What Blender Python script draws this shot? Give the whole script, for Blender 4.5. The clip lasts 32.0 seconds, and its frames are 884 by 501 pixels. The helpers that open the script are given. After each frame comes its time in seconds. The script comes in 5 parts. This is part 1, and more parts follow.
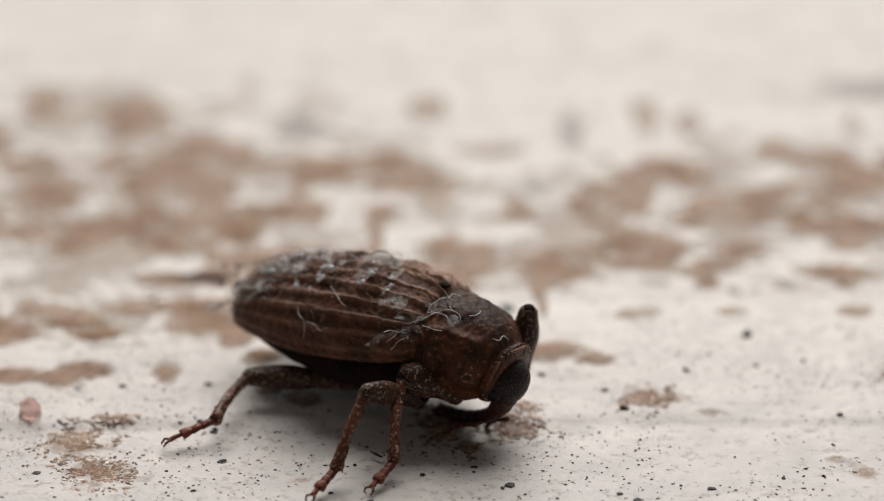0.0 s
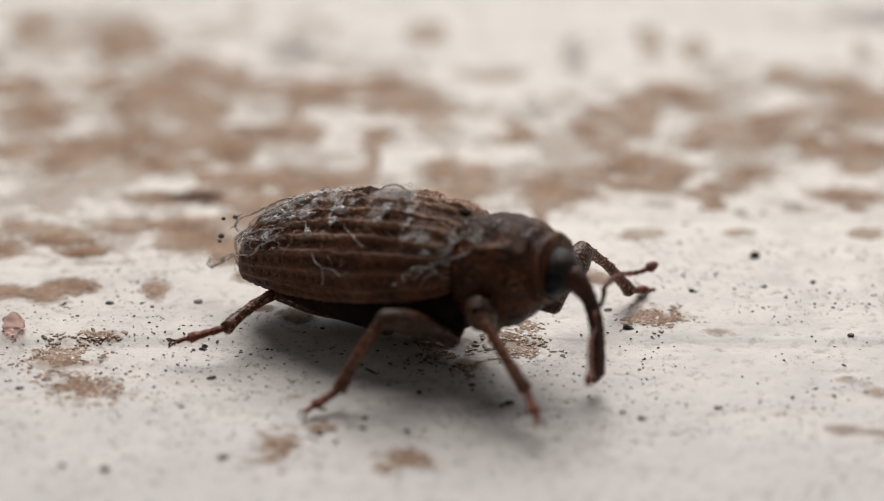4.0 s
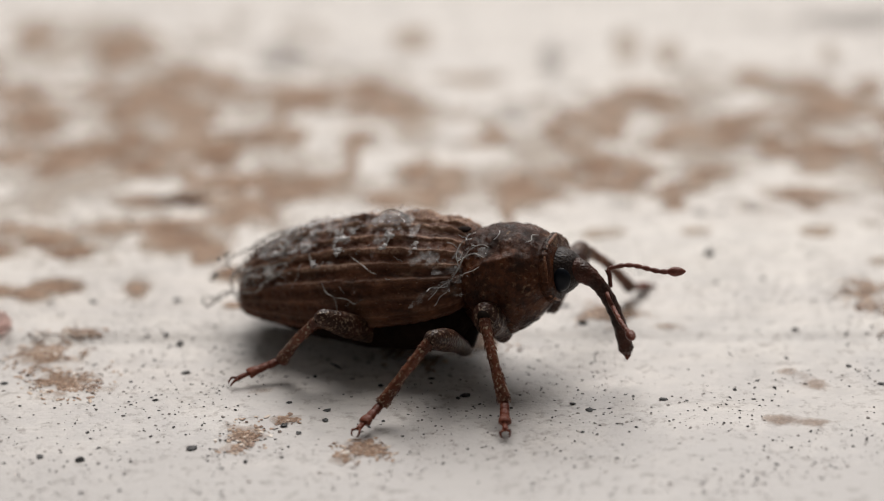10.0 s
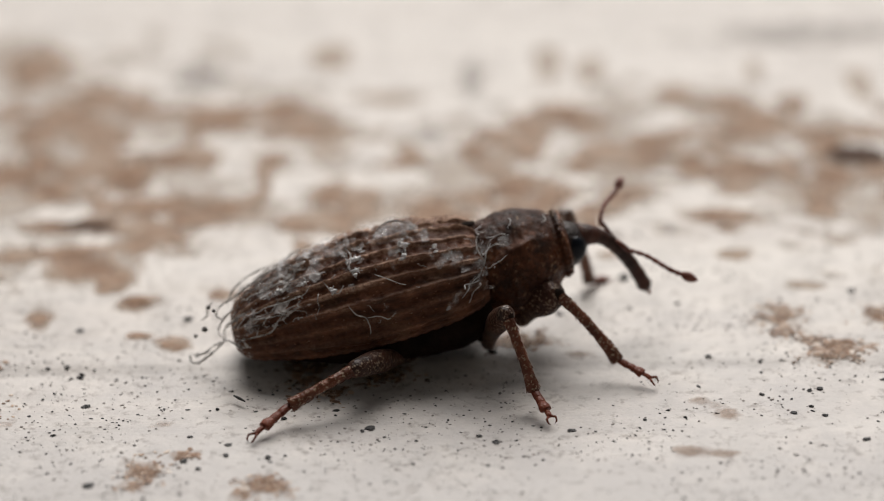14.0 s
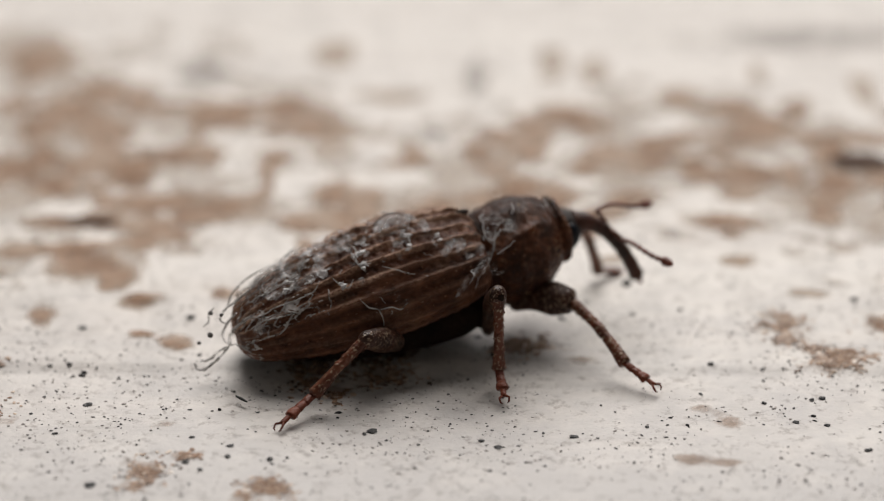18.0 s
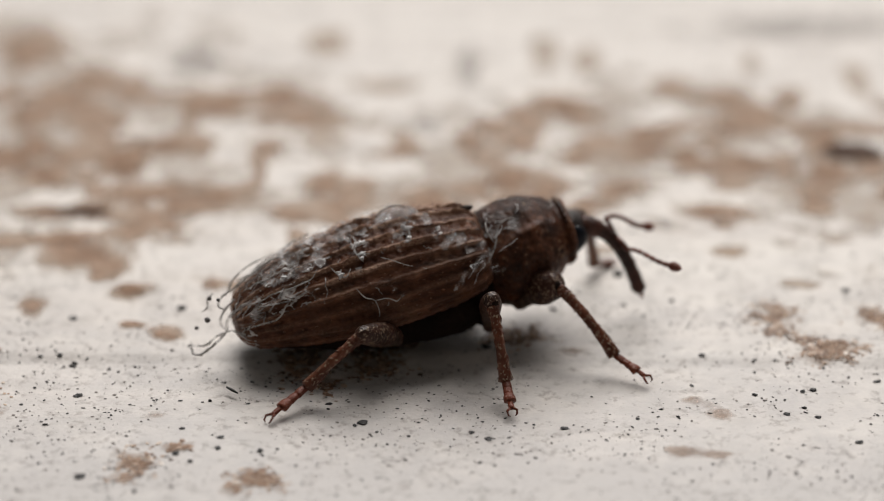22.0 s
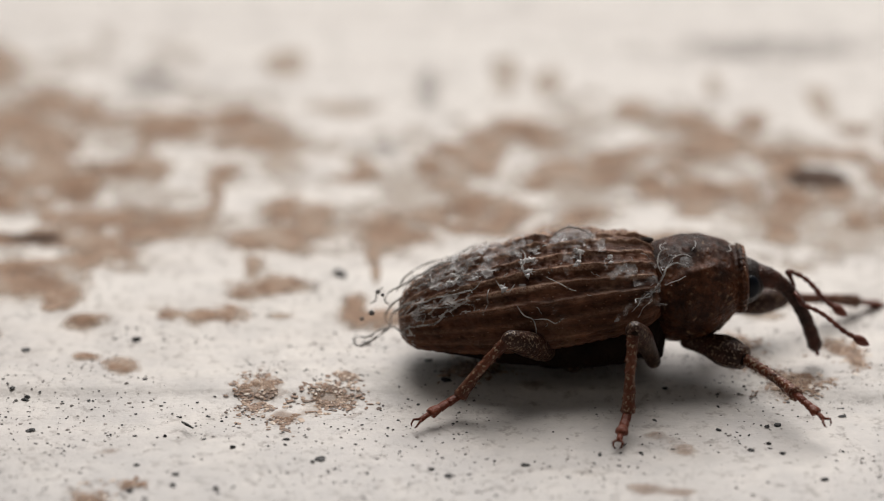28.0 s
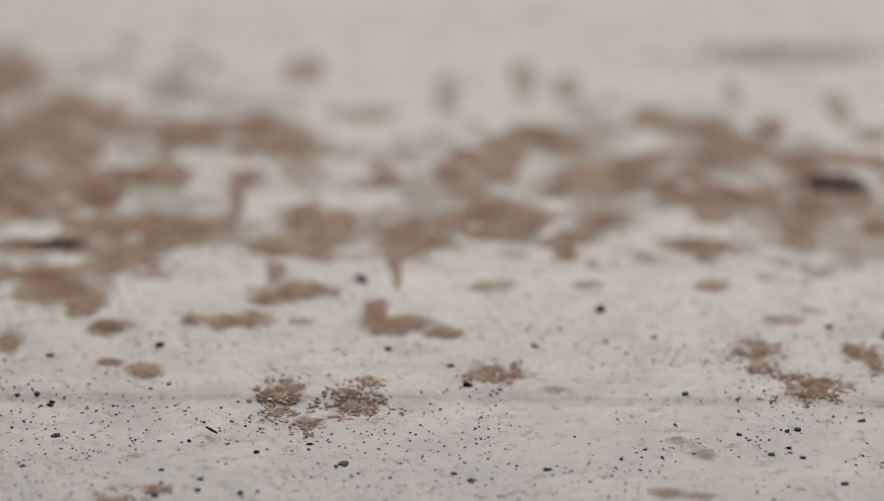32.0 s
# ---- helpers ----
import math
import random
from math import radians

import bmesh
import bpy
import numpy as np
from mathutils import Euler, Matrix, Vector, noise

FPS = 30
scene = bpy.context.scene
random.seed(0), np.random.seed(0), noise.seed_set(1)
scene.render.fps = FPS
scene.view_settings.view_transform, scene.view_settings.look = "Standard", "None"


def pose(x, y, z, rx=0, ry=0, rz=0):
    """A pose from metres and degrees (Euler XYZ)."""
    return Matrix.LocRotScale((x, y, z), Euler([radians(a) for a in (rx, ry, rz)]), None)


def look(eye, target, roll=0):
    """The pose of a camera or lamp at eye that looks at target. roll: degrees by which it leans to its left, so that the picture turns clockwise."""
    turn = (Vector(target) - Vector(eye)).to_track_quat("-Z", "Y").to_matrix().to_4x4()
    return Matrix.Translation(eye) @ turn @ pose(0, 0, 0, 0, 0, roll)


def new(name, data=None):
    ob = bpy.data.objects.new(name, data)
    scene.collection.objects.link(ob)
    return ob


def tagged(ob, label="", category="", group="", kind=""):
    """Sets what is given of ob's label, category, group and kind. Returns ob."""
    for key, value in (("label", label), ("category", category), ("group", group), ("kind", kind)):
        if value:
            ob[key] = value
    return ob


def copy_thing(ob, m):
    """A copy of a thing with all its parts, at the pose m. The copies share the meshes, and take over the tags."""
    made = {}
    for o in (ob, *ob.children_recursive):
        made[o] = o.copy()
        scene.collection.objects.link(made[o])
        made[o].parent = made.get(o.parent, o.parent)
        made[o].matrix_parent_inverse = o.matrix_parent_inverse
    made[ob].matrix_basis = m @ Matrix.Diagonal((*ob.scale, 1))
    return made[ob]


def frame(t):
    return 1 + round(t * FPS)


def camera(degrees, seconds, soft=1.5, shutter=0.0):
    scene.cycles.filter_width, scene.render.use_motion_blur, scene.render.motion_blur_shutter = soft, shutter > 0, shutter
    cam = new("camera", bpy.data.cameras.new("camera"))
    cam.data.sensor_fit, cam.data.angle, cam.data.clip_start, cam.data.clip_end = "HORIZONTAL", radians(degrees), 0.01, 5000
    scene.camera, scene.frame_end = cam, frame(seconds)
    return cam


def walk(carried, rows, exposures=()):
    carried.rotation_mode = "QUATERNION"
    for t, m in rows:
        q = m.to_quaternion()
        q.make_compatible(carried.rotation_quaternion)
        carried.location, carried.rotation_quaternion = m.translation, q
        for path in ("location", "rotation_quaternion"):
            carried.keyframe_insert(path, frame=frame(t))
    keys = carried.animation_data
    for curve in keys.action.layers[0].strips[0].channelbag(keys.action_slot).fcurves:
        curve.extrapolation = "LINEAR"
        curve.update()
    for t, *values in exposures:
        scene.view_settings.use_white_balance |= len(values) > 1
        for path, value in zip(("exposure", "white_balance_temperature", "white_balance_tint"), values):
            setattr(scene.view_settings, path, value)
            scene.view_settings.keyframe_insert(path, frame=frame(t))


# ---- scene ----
# A macro shot: everything below is thought in millimetres and scaled by MM.
MM = 0.001
cam = camera(17.0, 32.0, soft=0.95)
cam.data.dof.use_dof = True
cam.data.dof.focus_distance = 26.85 * MM
cam.data.dof.aperture_fstop = 116.0
PATH = [
    (0.0, look((-0.001183, -0.027463, 0.012368), (-0.000934, -0.002640, 0.001749), -0.107)),
    (0.5, look((-0.001265, -0.027569, 0.011781), (-0.001033, -0.002681, 0.001315), -0.143)),
    (1.0, look((-0.001227, -0.027463, 0.011608), (-0.001068, -0.002614, 0.001049), -0.089)),
    (1.5, look((-0.001246, -0.027436, 0.011635), (-0.001117, -0.002611, 0.001020), -0.016)),
    (2.0, look((-0.001258, -0.027422, 0.011647), (-0.001142, -0.002604, 0.001016), 0.013)),
    (2.5, look((-0.001243, -0.027410, 0.011650), (-0.001092, -0.002605, 0.000987), -0.061)),
    (4.5, look((-0.001125, -0.026762, 0.011330), (-0.000835, -0.001985, 0.000606), 0.328)),
    (5.0, look((-0.001041, -0.026741, 0.011379), (-0.000737, -0.001961, 0.000664), 0.330)),
    (5.5, look((-0.000923, -0.026724, 0.011161), (-0.000634, -0.001994, 0.000330), 0.511)),
    (6.0, look((-0.000834, -0.026540, 0.011065), (-0.000554, -0.001810, 0.000232), 0.458)),
    (6.5, look((-0.000634, -0.027496, 0.012106), (-0.000745, -0.002715, 0.001386), -0.184)),
    (7.0, look((-0.000368, -0.027846, 0.011913), (-0.000678, -0.003070, 0.001186), -0.455)),
    (7.5, look((-0.000278, -0.028195, 0.012285), (-0.000640, -0.003413, 0.001575), -0.562)),
    (8.0, look((-0.000184, -0.028157, 0.011914), (-0.000545, -0.003413, 0.001115), -0.553)),
    (8.5, look((-0.000199, -0.028246, 0.012189), (-0.000633, -0.003505, 0.001386), -0.655)),
    (9.0, look((-0.000043, -0.028204, 0.012079), (-0.000410, -0.003478, 0.001238), -0.610)),
    (9.5, look((-0.000155, -0.028148, 0.012087), (-0.000490, -0.003441, 0.001201), -0.591)),
    (10.0, look((-0.000154, -0.028164, 0.012088), (-0.000544, -0.003442, 0.001242), -0.667)),
    (10.5, look((-0.000086, -0.028193, 0.012128), (-0.000536, -0.003448, 0.001334), -0.736)),
    (11.0, look((0.000050, -0.028112, 0.012122), (-0.000333, -0.003397, 0.001258), -0.804)),
    (11.5, look((0.000122, -0.028040, 0.012228), (-0.000239, -0.003315, 0.001385), -0.795)),
    (12.0, look((0.000092, -0.028068, 0.012240), (-0.000279, -0.003343, 0.001396), -0.779)),
    (12.5, look((0.000004, -0.028105, 0.012399), (-0.000343, -0.003388, 0.001538), -0.782)),
    (13.0, look((0.000301, -0.027908, 0.012266), (-0.000002, -0.003199, 0.001385), -0.761)),
    (13.5, look((0.000330, -0.027594, 0.012167), (0.000170, -0.002861, 0.001336), -0.924)),
    (14.0, look((0.000493, -0.027530, 0.012149), (0.000327, -0.002827, 0.001253), -0.893)),
    (14.5, look((0.000435, -0.027499, 0.012024), (0.000297, -0.002758, 0.001214), -0.800)),
    (16.5, look((0.000447, -0.027251, 0.012153), (0.000465, -0.002641, 0.001045), 0.209)),
    (17.0, look((0.000425, -0.027288, 0.012180), (0.000412, -0.002663, 0.001106), 0.186)),
    (17.5, look((0.000362, -0.027394, 0.012369), (0.000322, -0.002776, 0.001281), 0.166)),
    (18.0, look((0.000344, -0.027437, 0.012322), (0.000284, -0.002799, 0.001278), 0.126)),
    (18.5, look((0.000366, -0.027615, 0.012436), (0.000249, -0.002970, 0.001409), -0.024)),
    (19.0, look((0.000463, -0.027306, 0.012262), (0.000456, -0.002679, 0.001192), 0.124)),
    (19.5, look((0.000401, -0.027273, 0.012337), (0.000390, -0.002680, 0.001194), 0.260)),
    (20.0, look((0.000484, -0.027246, 0.012386), (0.000503, -0.002653, 0.001242), 0.270)),
    (20.5, look((0.000431, -0.027352, 0.012392), (0.000365, -0.002749, 0.001272), 0.135)),
    (21.0, look((0.000422, -0.027416, 0.012397), (0.000339, -0.002819, 0.001263), 0.186)),
    (21.5, look((0.000426, -0.027397, 0.012340), (0.000392, -0.002793, 0.001221), 0.229)),
    (22.0, look((0.000403, -0.027375, 0.012383), (0.000368, -0.002803, 0.001192), 0.216)),
    (22.5, look((0.000458, -0.027261, 0.012395), (0.000457, -0.002705, 0.001168), 0.318)),
    (23.0, look((0.000484, -0.027109, 0.012415), (0.000517, -0.002557, 0.001180), 0.406)),
    (23.5, look((0.000501, -0.027210, 0.012415), (0.000495, -0.002679, 0.001136), 0.272)),
    (24.0, look((0.000503, -0.027174, 0.012444), (0.000493, -0.002635, 0.001181), 0.356)),
    (24.5, look((0.000570, -0.027017, 0.012406), (0.000658, -0.002475, 0.001150), 0.328)),
    (26.5, look((0.000401, -0.027061, 0.012499), (0.000659, -0.002512, 0.001263), 0.490)),
    (27.0, look((0.000402, -0.027139, 0.012602), (0.000636, -0.002579, 0.001389), 0.509)),
    (27.5, look((0.000329, -0.027006, 0.012515), (0.000649, -0.002443, 0.001309), 0.608)),
    (28.0, look((0.000394, -0.026831, 0.012525), (0.000737, -0.002286, 0.001282), 0.665)),
    (28.5, look((0.000369, -0.026909, 0.012588), (0.000678, -0.002371, 0.001327), 0.650)),
    (29.0, look((0.000323, -0.026959, 0.012653), (0.000613, -0.002404, 0.001428), 0.569)),
    (29.5, look((0.000345, -0.026924, 0.012635), (0.000647, -0.002369, 0.001412), 0.580)),
    (30.0, look((0.000324, -0.026951, 0.012557), (0.000618, -0.002413, 0.001296), 0.529)),
    (30.5, look((0.000353, -0.026991, 0.012607), (0.000653, -0.002443, 0.001368), 0.558)),
    (31.0, look((0.000248, -0.026925, 0.012671), (0.000569, -0.002384, 0.001417), 0.536)),
    (31.5, look((0.000375, -0.026921, 0.012779), (0.000587, -0.002413, 0.001450), 0.481)),
    (32.0, look((0.000268, -0.026982, 0.012630), (0.000534, -0.002428, 0.001405), 0.538)),
]
EXPOSURES = [(0.0, -0.45), (28.0, -0.45), (29.0, -0.46), (30.0, -0.40), (31.0, -0.86), (32.0, -1.06)]
walk(cam, PATH, EXPOSURES)

# ---- light: a bright overcast sky, brightest beyond the weevil ----
SUN_ELEV, SUN_AZ = 51, 6
world = bpy.data.worlds.new("sky")
scene.world = world
world.use_nodes = True
wn = world.node_tree.nodes
sky = wn.new("ShaderNodeTexSky")
sky.sky_type = "NISHITA"
sky.sun_disc = False
sky.sun_elevation = radians(SUN_ELEV)
sky.sun_rotation = radians(SUN_AZ)
sky.air_density, sky.dust_density, sky.ozone_density = 1.0, 4.0, 1.0
wn["Background"].inputs["Strength"].default_value = 0.042
veil = wn.new("ShaderNodeHueSaturation")
veil.inputs["Saturation"].default_value = 0.06
world.node_tree.links.new(sky.outputs[0], veil.inputs["Color"])
world.node_tree.links.new(veil.outputs[0], wn["Background"].inputs["Color"])
sun_data = bpy.data.lights.new("sun", "SUN")
sun_data.energy, sun_data.angle, sun_data.color = 4.65, radians(50), (1.0, 0.952, 0.915)
sun = new("sun", sun_data)
sun_way = Vector((math.sin(radians(SUN_AZ)) * math.cos(radians(SUN_ELEV)), math.cos(radians(SUN_AZ)) * math.cos(radians(SUN_ELEV)), math.sin(radians(SUN_ELEV))))
sun.matrix_world = look(sun_way, (0, 0, 0))


# ---- materials ----
def material(name, rough=0.6, spec=0.4):
    m = bpy.data.materials.new(name)
    m.use_nodes = True
    n, l = m.node_tree.nodes, m.node_tree.links
    b = n["Principled BSDF"]
    b.inputs["Roughness"].default_value = rough
    b.inputs["Specular IOR Level"].default_value = spec * 0.7
    return m, n, l, b


def coords(n, l, scale, kind="Object", stretch=(1, 1, 1)):
    tc = n.new("ShaderNodeTexCoord")
    mp = n.new("ShaderNodeMapping")
    mp.inputs["Scale"].default_value = [scale * s for s in stretch]
    l.new(tc.outputs[kind], mp.inputs["Vector"])
    return mp.outputs[0]


def noise_tex(n, l, vec, scale, detail=4, rough=0.6):
    t = n.new("ShaderNodeTexNoise")
    t.inputs["Scale"].default_value, t.inputs["Detail"].default_value, t.inputs["Roughness"].default_value = scale, detail, rough
    l.new(vec, t.inputs["Vector"])
    return t.outputs["Fac"]


def ramp(n, l, fac, *stops):
    r = n.new("ShaderNodeValToRGB")
    e = r.color_ramp.elements
    while len(e) < len(stops):
        e.new(0.5)
    for k, (p, c) in zip(e, stops):
        k.position = p
        k.color = (*c, 1) if len(c) == 3 else c
    l.new(fac, r.inputs["Fac"])
    return r.outputs["Color"]


def mix(n, l, fac, a, b, how="MIX"):
    m = n.new("ShaderNodeMix")
    m.data_type, m.blend_type = "RGBA", how
    for sock, v in ((m.inputs[0], fac), (m.inputs[6], a), (m.inputs[7], b)):
        if isinstance(v, (int, float)):
            sock.default_value = v
        elif isinstance(v, tuple):
            sock.default_value = (*v, 1)
        else:
            l.new(v, sock)
    return m.outputs[2]


def bump(n, l, b, height, strength, distance):
    u = n.new("ShaderNodeBump")
    u.inputs["Strength"].default_value, u.inputs["Distance"].default_value = strength, distance
    l.new(height, u.inputs["Height"])
    l.new(u.outputs[0], b.inputs["Normal"])


def paint_material():
    m, n, l, b = material("old_white_paint", 0.45, 0.45)
    v = coords(n, l, 1 / MM)
    streak = coords(n, l, 1 / MM, stretch=(0.16, 1.4, 1))
    big = noise_tex(n, l, streak, 0.55, 4)
    fine = noise_tex(n, l, v, 9.0, 5, 0.65)
    mid = noise_tex(n, l, streak, 2.6, 4)
    c = ramp(n, l, big, (0.3, (0.66, 0.615, 0.57)), (0.55, (0.72, 0.68, 0.63)), (0.8, (0.755, 0.725, 0.68)))
    g = ramp(n, l, mid, (0.3, (0.78, 0.78, 0.80)), (0.6, (1, 1, 1)))
    c = mix(n, l, 0.55, c, g, "MULTIPLY")
    e = ramp(n, l, noise_tex(n, l, v, 1.9, 6, 0.7), (0.36, (0.74, 0.735, 0.73)), (0.52, (1, 1, 1)))
    c = mix(n, l, 0.7, c, e, "MULTIPLY")
    # paints in the light's fall-off: greyer towards the near side, with a ragged edge
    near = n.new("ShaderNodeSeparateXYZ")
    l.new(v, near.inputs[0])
    murk = n.new("ShaderNodeMath")
    murk.operation = "MULTIPLY_ADD"
    murk.inputs[1].default_value = -0.10
    l.new(near.outputs["Y"], murk.inputs[0])
    l.new(noise_tex(n, l, v, 1.1, 7, 0.75), murk.inputs[2])
    c = mix(n, l, ramp(n, l, murk.outputs[0], (0.60, (0, 0, 0)), (1.10, (0.9, 0.9, 0.9))), c, (0.47, 0.45, 0.435))
    d = ramp(n, l, fine, (0.32, (0.56, 0.53, 0.51)), (0.46, (1, 1, 1)))
    c = mix(n, l, 0.8, c, d, "MULTIPLY")
    l.new(c, b.inputs["Base Color"])
    bump(n, l, b, mix(n, l, 0.5, mid, fine), 0.7, 0.025 * MM)
    return m


def stain_material(name, dark, mid_c, pale, cover=1.0, soft=0.22):
    """Bare patch: mottled, and worn out to nothing along its rim."""
    m, n, l, b = material(name, 0.8, 0.2)
    v = coords(n, l, 1 / MM)
    a = noise_tex(n, l, v, 2.4, 6, 0.7)
    f = noise_tex(n, l, v, 16.0, 5, 0.75)
    c = ramp(n, l, a, (0.36, dark), (0.5, mid_c), (0.62, pale))
    g = ramp(n, l, f, (0.35, (0.5, 0.44, 0.40)), (0.55, (1, 1, 1)))
    c = mix(n, l, 0.5, c, g, "MULTIPLY")
    l.new(c, b.inputs["Base Color"])
    rim = n.new("ShaderNodeAttribute")
    rim.attribute_name = "inward"
    worn = n.new("ShaderNodeMath")
    worn.operation = "MULTIPLY_ADD"
    half = n.new("ShaderNodeMath")
    half.operation = "MULTIPLY"
    half.inputs[1].default_value = 0.55
    l.new(rim.outputs["Fac"], half.inputs[0])
    l.new(noise_tex(n, l, v, 2.6, 8, 0.72), worn.inputs[0])
    worn.inputs[1].default_value = 1.0
    l.new(half.outputs[0], worn.inputs[2])
    l.new(ramp(n, l, worn.outputs[0], (0.46, (0,) * 3), (0.46 + soft, (cover,) * 3)), b.inputs["Alpha"])
    bump(n, l, b, f, 0.7, 0.02 * MM)
    return m


def grain_material():
    m, n, l, b = material("tan_sand_grains", 0.5, 0.5)
    gi = n.new("ShaderNodeNewGeometry")
    c = ramp(n, l, gi.outputs["Random Per Island"], (0.0, (0.07, 0.038, 0.022)), (0.35, (0.24, 0.14, 0.085)), (0.7, (0.40, 0.27, 0.185)), (0.9, (0.58, 0.46, 0.36)), (1.0, (0.78, 0.72, 0.65)))
    l.new(c, b.inputs["Base Color"])
    return m


def speck_material():
    m, n, l, b = material("black_paint_specks", 0.55, 0.4)
    gi = n.new("ShaderNodeNewGeometry")
    c = ramp(n, l, gi.outputs["Random Per Island"], (0.0, (0.012, 0.012, 0.013)), (0.45, (0.05, 0.048, 0.047)), (1.0, (0.42, 0.38, 0.35)))
    l.new(c, b.inputs["Base Color"])
    return m


def elytra_material():
    m, n, l, b = material("ribbed_brown_elytra", 0.42, 0.22)
    v = coords(n, l, 1 / MM)
    uv = n.new("ShaderNodeUVMap")
    uv.uv_map = "around"
    sep = n.new("ShaderNodeSeparateXYZ")
    l.new(uv.outputs[0], sep.inputs[0])
    # raised ribs on each wing case, worn pale along their crests
    w = n.new("ShaderNodeMath")
    w.operation = "PINGPONG"
    w.inputs[1].default_value = 0.5
    l.new(sep.outputs["X"], w.inputs[0])
    long_v = coords(n, l, 1 / MM, stretch=(0.4, 1.3, 1.3))
    worn = noise_tex(n, l, long_v, 5.0, 6, 0.7)
    grain = noise_tex(n, l, v, 34, 5, 0.75)
    crest = ramp(n, l, w.outputs[0], (0.22, (0, 0, 0)), (0.42, (1, 1, 1)))
    broken = ramp(n, l, worn, (0.36, (0.12, 0.12, 0.12)), (0.58, (1, 1, 1)))
    crest = mix(n, l, 1.0, crest, broken, "MULTIPLY")
    across = n.new("ShaderNodeMath")
    across.operation = "MULTIPLY_ADD"
    across.inputs[1].default_value = 0.125
    l.new(sep.outputs["X"], across.inputs[0])
    l.new(noise_tex(n, l, v, 2.0, 3), across.inputs[2])
    crest = mix(n, l, 1.0, crest, ramp(n, l, across.outputs[0], (0.85, (1, 1, 1)), (1.10, (0.18, 0.18, 0.18))), "MULTIPLY")
    rough_crest = ramp(n, l, grain, (0.34, (0.25, 0.25, 0.25)), (0.56, (1, 1, 1)))
    crest = mix(n, l, 0.8, crest, rough_crest, "MULTIPLY")
    pale = ramp(n, l, grain, (0.35, (0.28, 0.145, 0.088)), (0.65, (0.72, 0.49, 0.355)))
    base = ramp(n, l, noise_tex(n, l, long_v, 8, 5, 0.7), (0.3, (0.022, 0.0080, 0.0046)), (0.55, (0.102, 0.039, 0.0195)), (0.75, (0.225, 0.096, 0.050)))
    c = mix(n, l, crest, base, pale)
    dust = ramp(n, l, noise_tex(n, l, v, 3.2, 8, 0.8), (0.52, (0, 0, 0)), (0.72, (0.6, 0.6, 0.6)))
    c = mix(n, l, dust, c, (0.17, 0.095, 0.052))
    l.new(c, b.inputs["Base Color"])
    bump(n, l, b, mix(n, l, 0.5, grain, worn), 0.9, 0.022 * MM)
    return m


def chitin_material(name, dark, light, rough=0.45, scale=26.0, scales=0.0, strength=0.6, gloss=0.34):
    m, n, l, b = material(name, rough, gloss)
    v = coords(n, l, 1 / MM)
    pits = n.new("ShaderNodeTexVoronoi")
    pits.inputs["Scale"].default_value = scale
    l.new(v, pits.inputs["Vector"])
    a = noise_tex(n, l, v, 5.0, 4)
    c = ramp(n, l, a, (0.3, dark), (0.7, light))
    if scales:
        f = noise_tex(n, l, v, scale * 1.3, 2, 0.5)
        k = ramp(n, l, f, (0.55, (0, 0, 0)), (0.66, (scales,) * 3))
        c = mix(n, l, k, c, (0.36, 0.27, 0.19))
    l.new(c, b.inputs["Base Color"])
    relief = mix(n, l, 0.5, pits.outputs["Distance"], noise_tex(n, l, v, scale * 0.45, 5, 0.65))
    bump(n, l, b, relief, strength, 0.04 * MM)
    return m


def shell_material():
    """Coppery brown: mottled dark and warm, glossy in flakes, with scattered pale flecks."""
    m, n, l, b = material("coppery_brown_shell", 0.4, 0.24)
    v = coords(n, l, 1 / MM)
    blotch = noise_tex(n, l, v, 3.4, 6, 0.7)
    grain = noise_tex(n, l, v, 24, 5, 0.7)
    c = ramp(n, l, blotch, (0.34, (0.010, 0.0038, 0.0022)), (0.48, (0.056, 0.0185, 0.0080)), (0.64, (0.135, 0.047, 0.019)))
    c = mix(n, l, 0.75, c, ramp(n, l, grain, (0.34, (0.25, 0.22, 0.2)), (0.56, (1, 1, 1))), "MULTIPLY")
    flecks = mix(n, l, 1.0, ramp(n, l, noise_tex(n, l, v, 19, 2, 0.5), (0.58, (0, 0, 0)), (0.68, (0.5, 0.5, 0.5))), ramp(n, l, noise_tex(n, l, v, 4.2, 3), (0.5, (0, 0, 0)), (0.62, (1, 1, 1))), "MULTIPLY")
    c = mix(n, l, flecks, c, (0.40, 0.27, 0.17))
    l.new(c, b.inputs["Base Color"])
    l.new(ramp(n, l, noise_tex(n, l, v, 9, 4, 0.65), (0.38, (0.22, 0.22, 0.22)), (0.6, (0.62, 0.62, 0.62))), b.inputs["Roughness"])
    bump(n, l, b, mix(n, l, 0.6, noise_tex(n, l, v, 11, 5, 0.6), grain), 0.55, 0.05 * MM)
    return m


def plain_material(name, colour, rough, spec=0.5):
    m, n, l, b = material(name, rough, spec)
    f = noise_tex(n, l, coords(n, l, 1 / MM), 18, 3)
    c = mix(n, l, f, tuple(x * 0.7 for x in colour), tuple(min(1, x * 1.25) for x in colour))
    l.new(c, b.inputs["Base Color"])
    return m


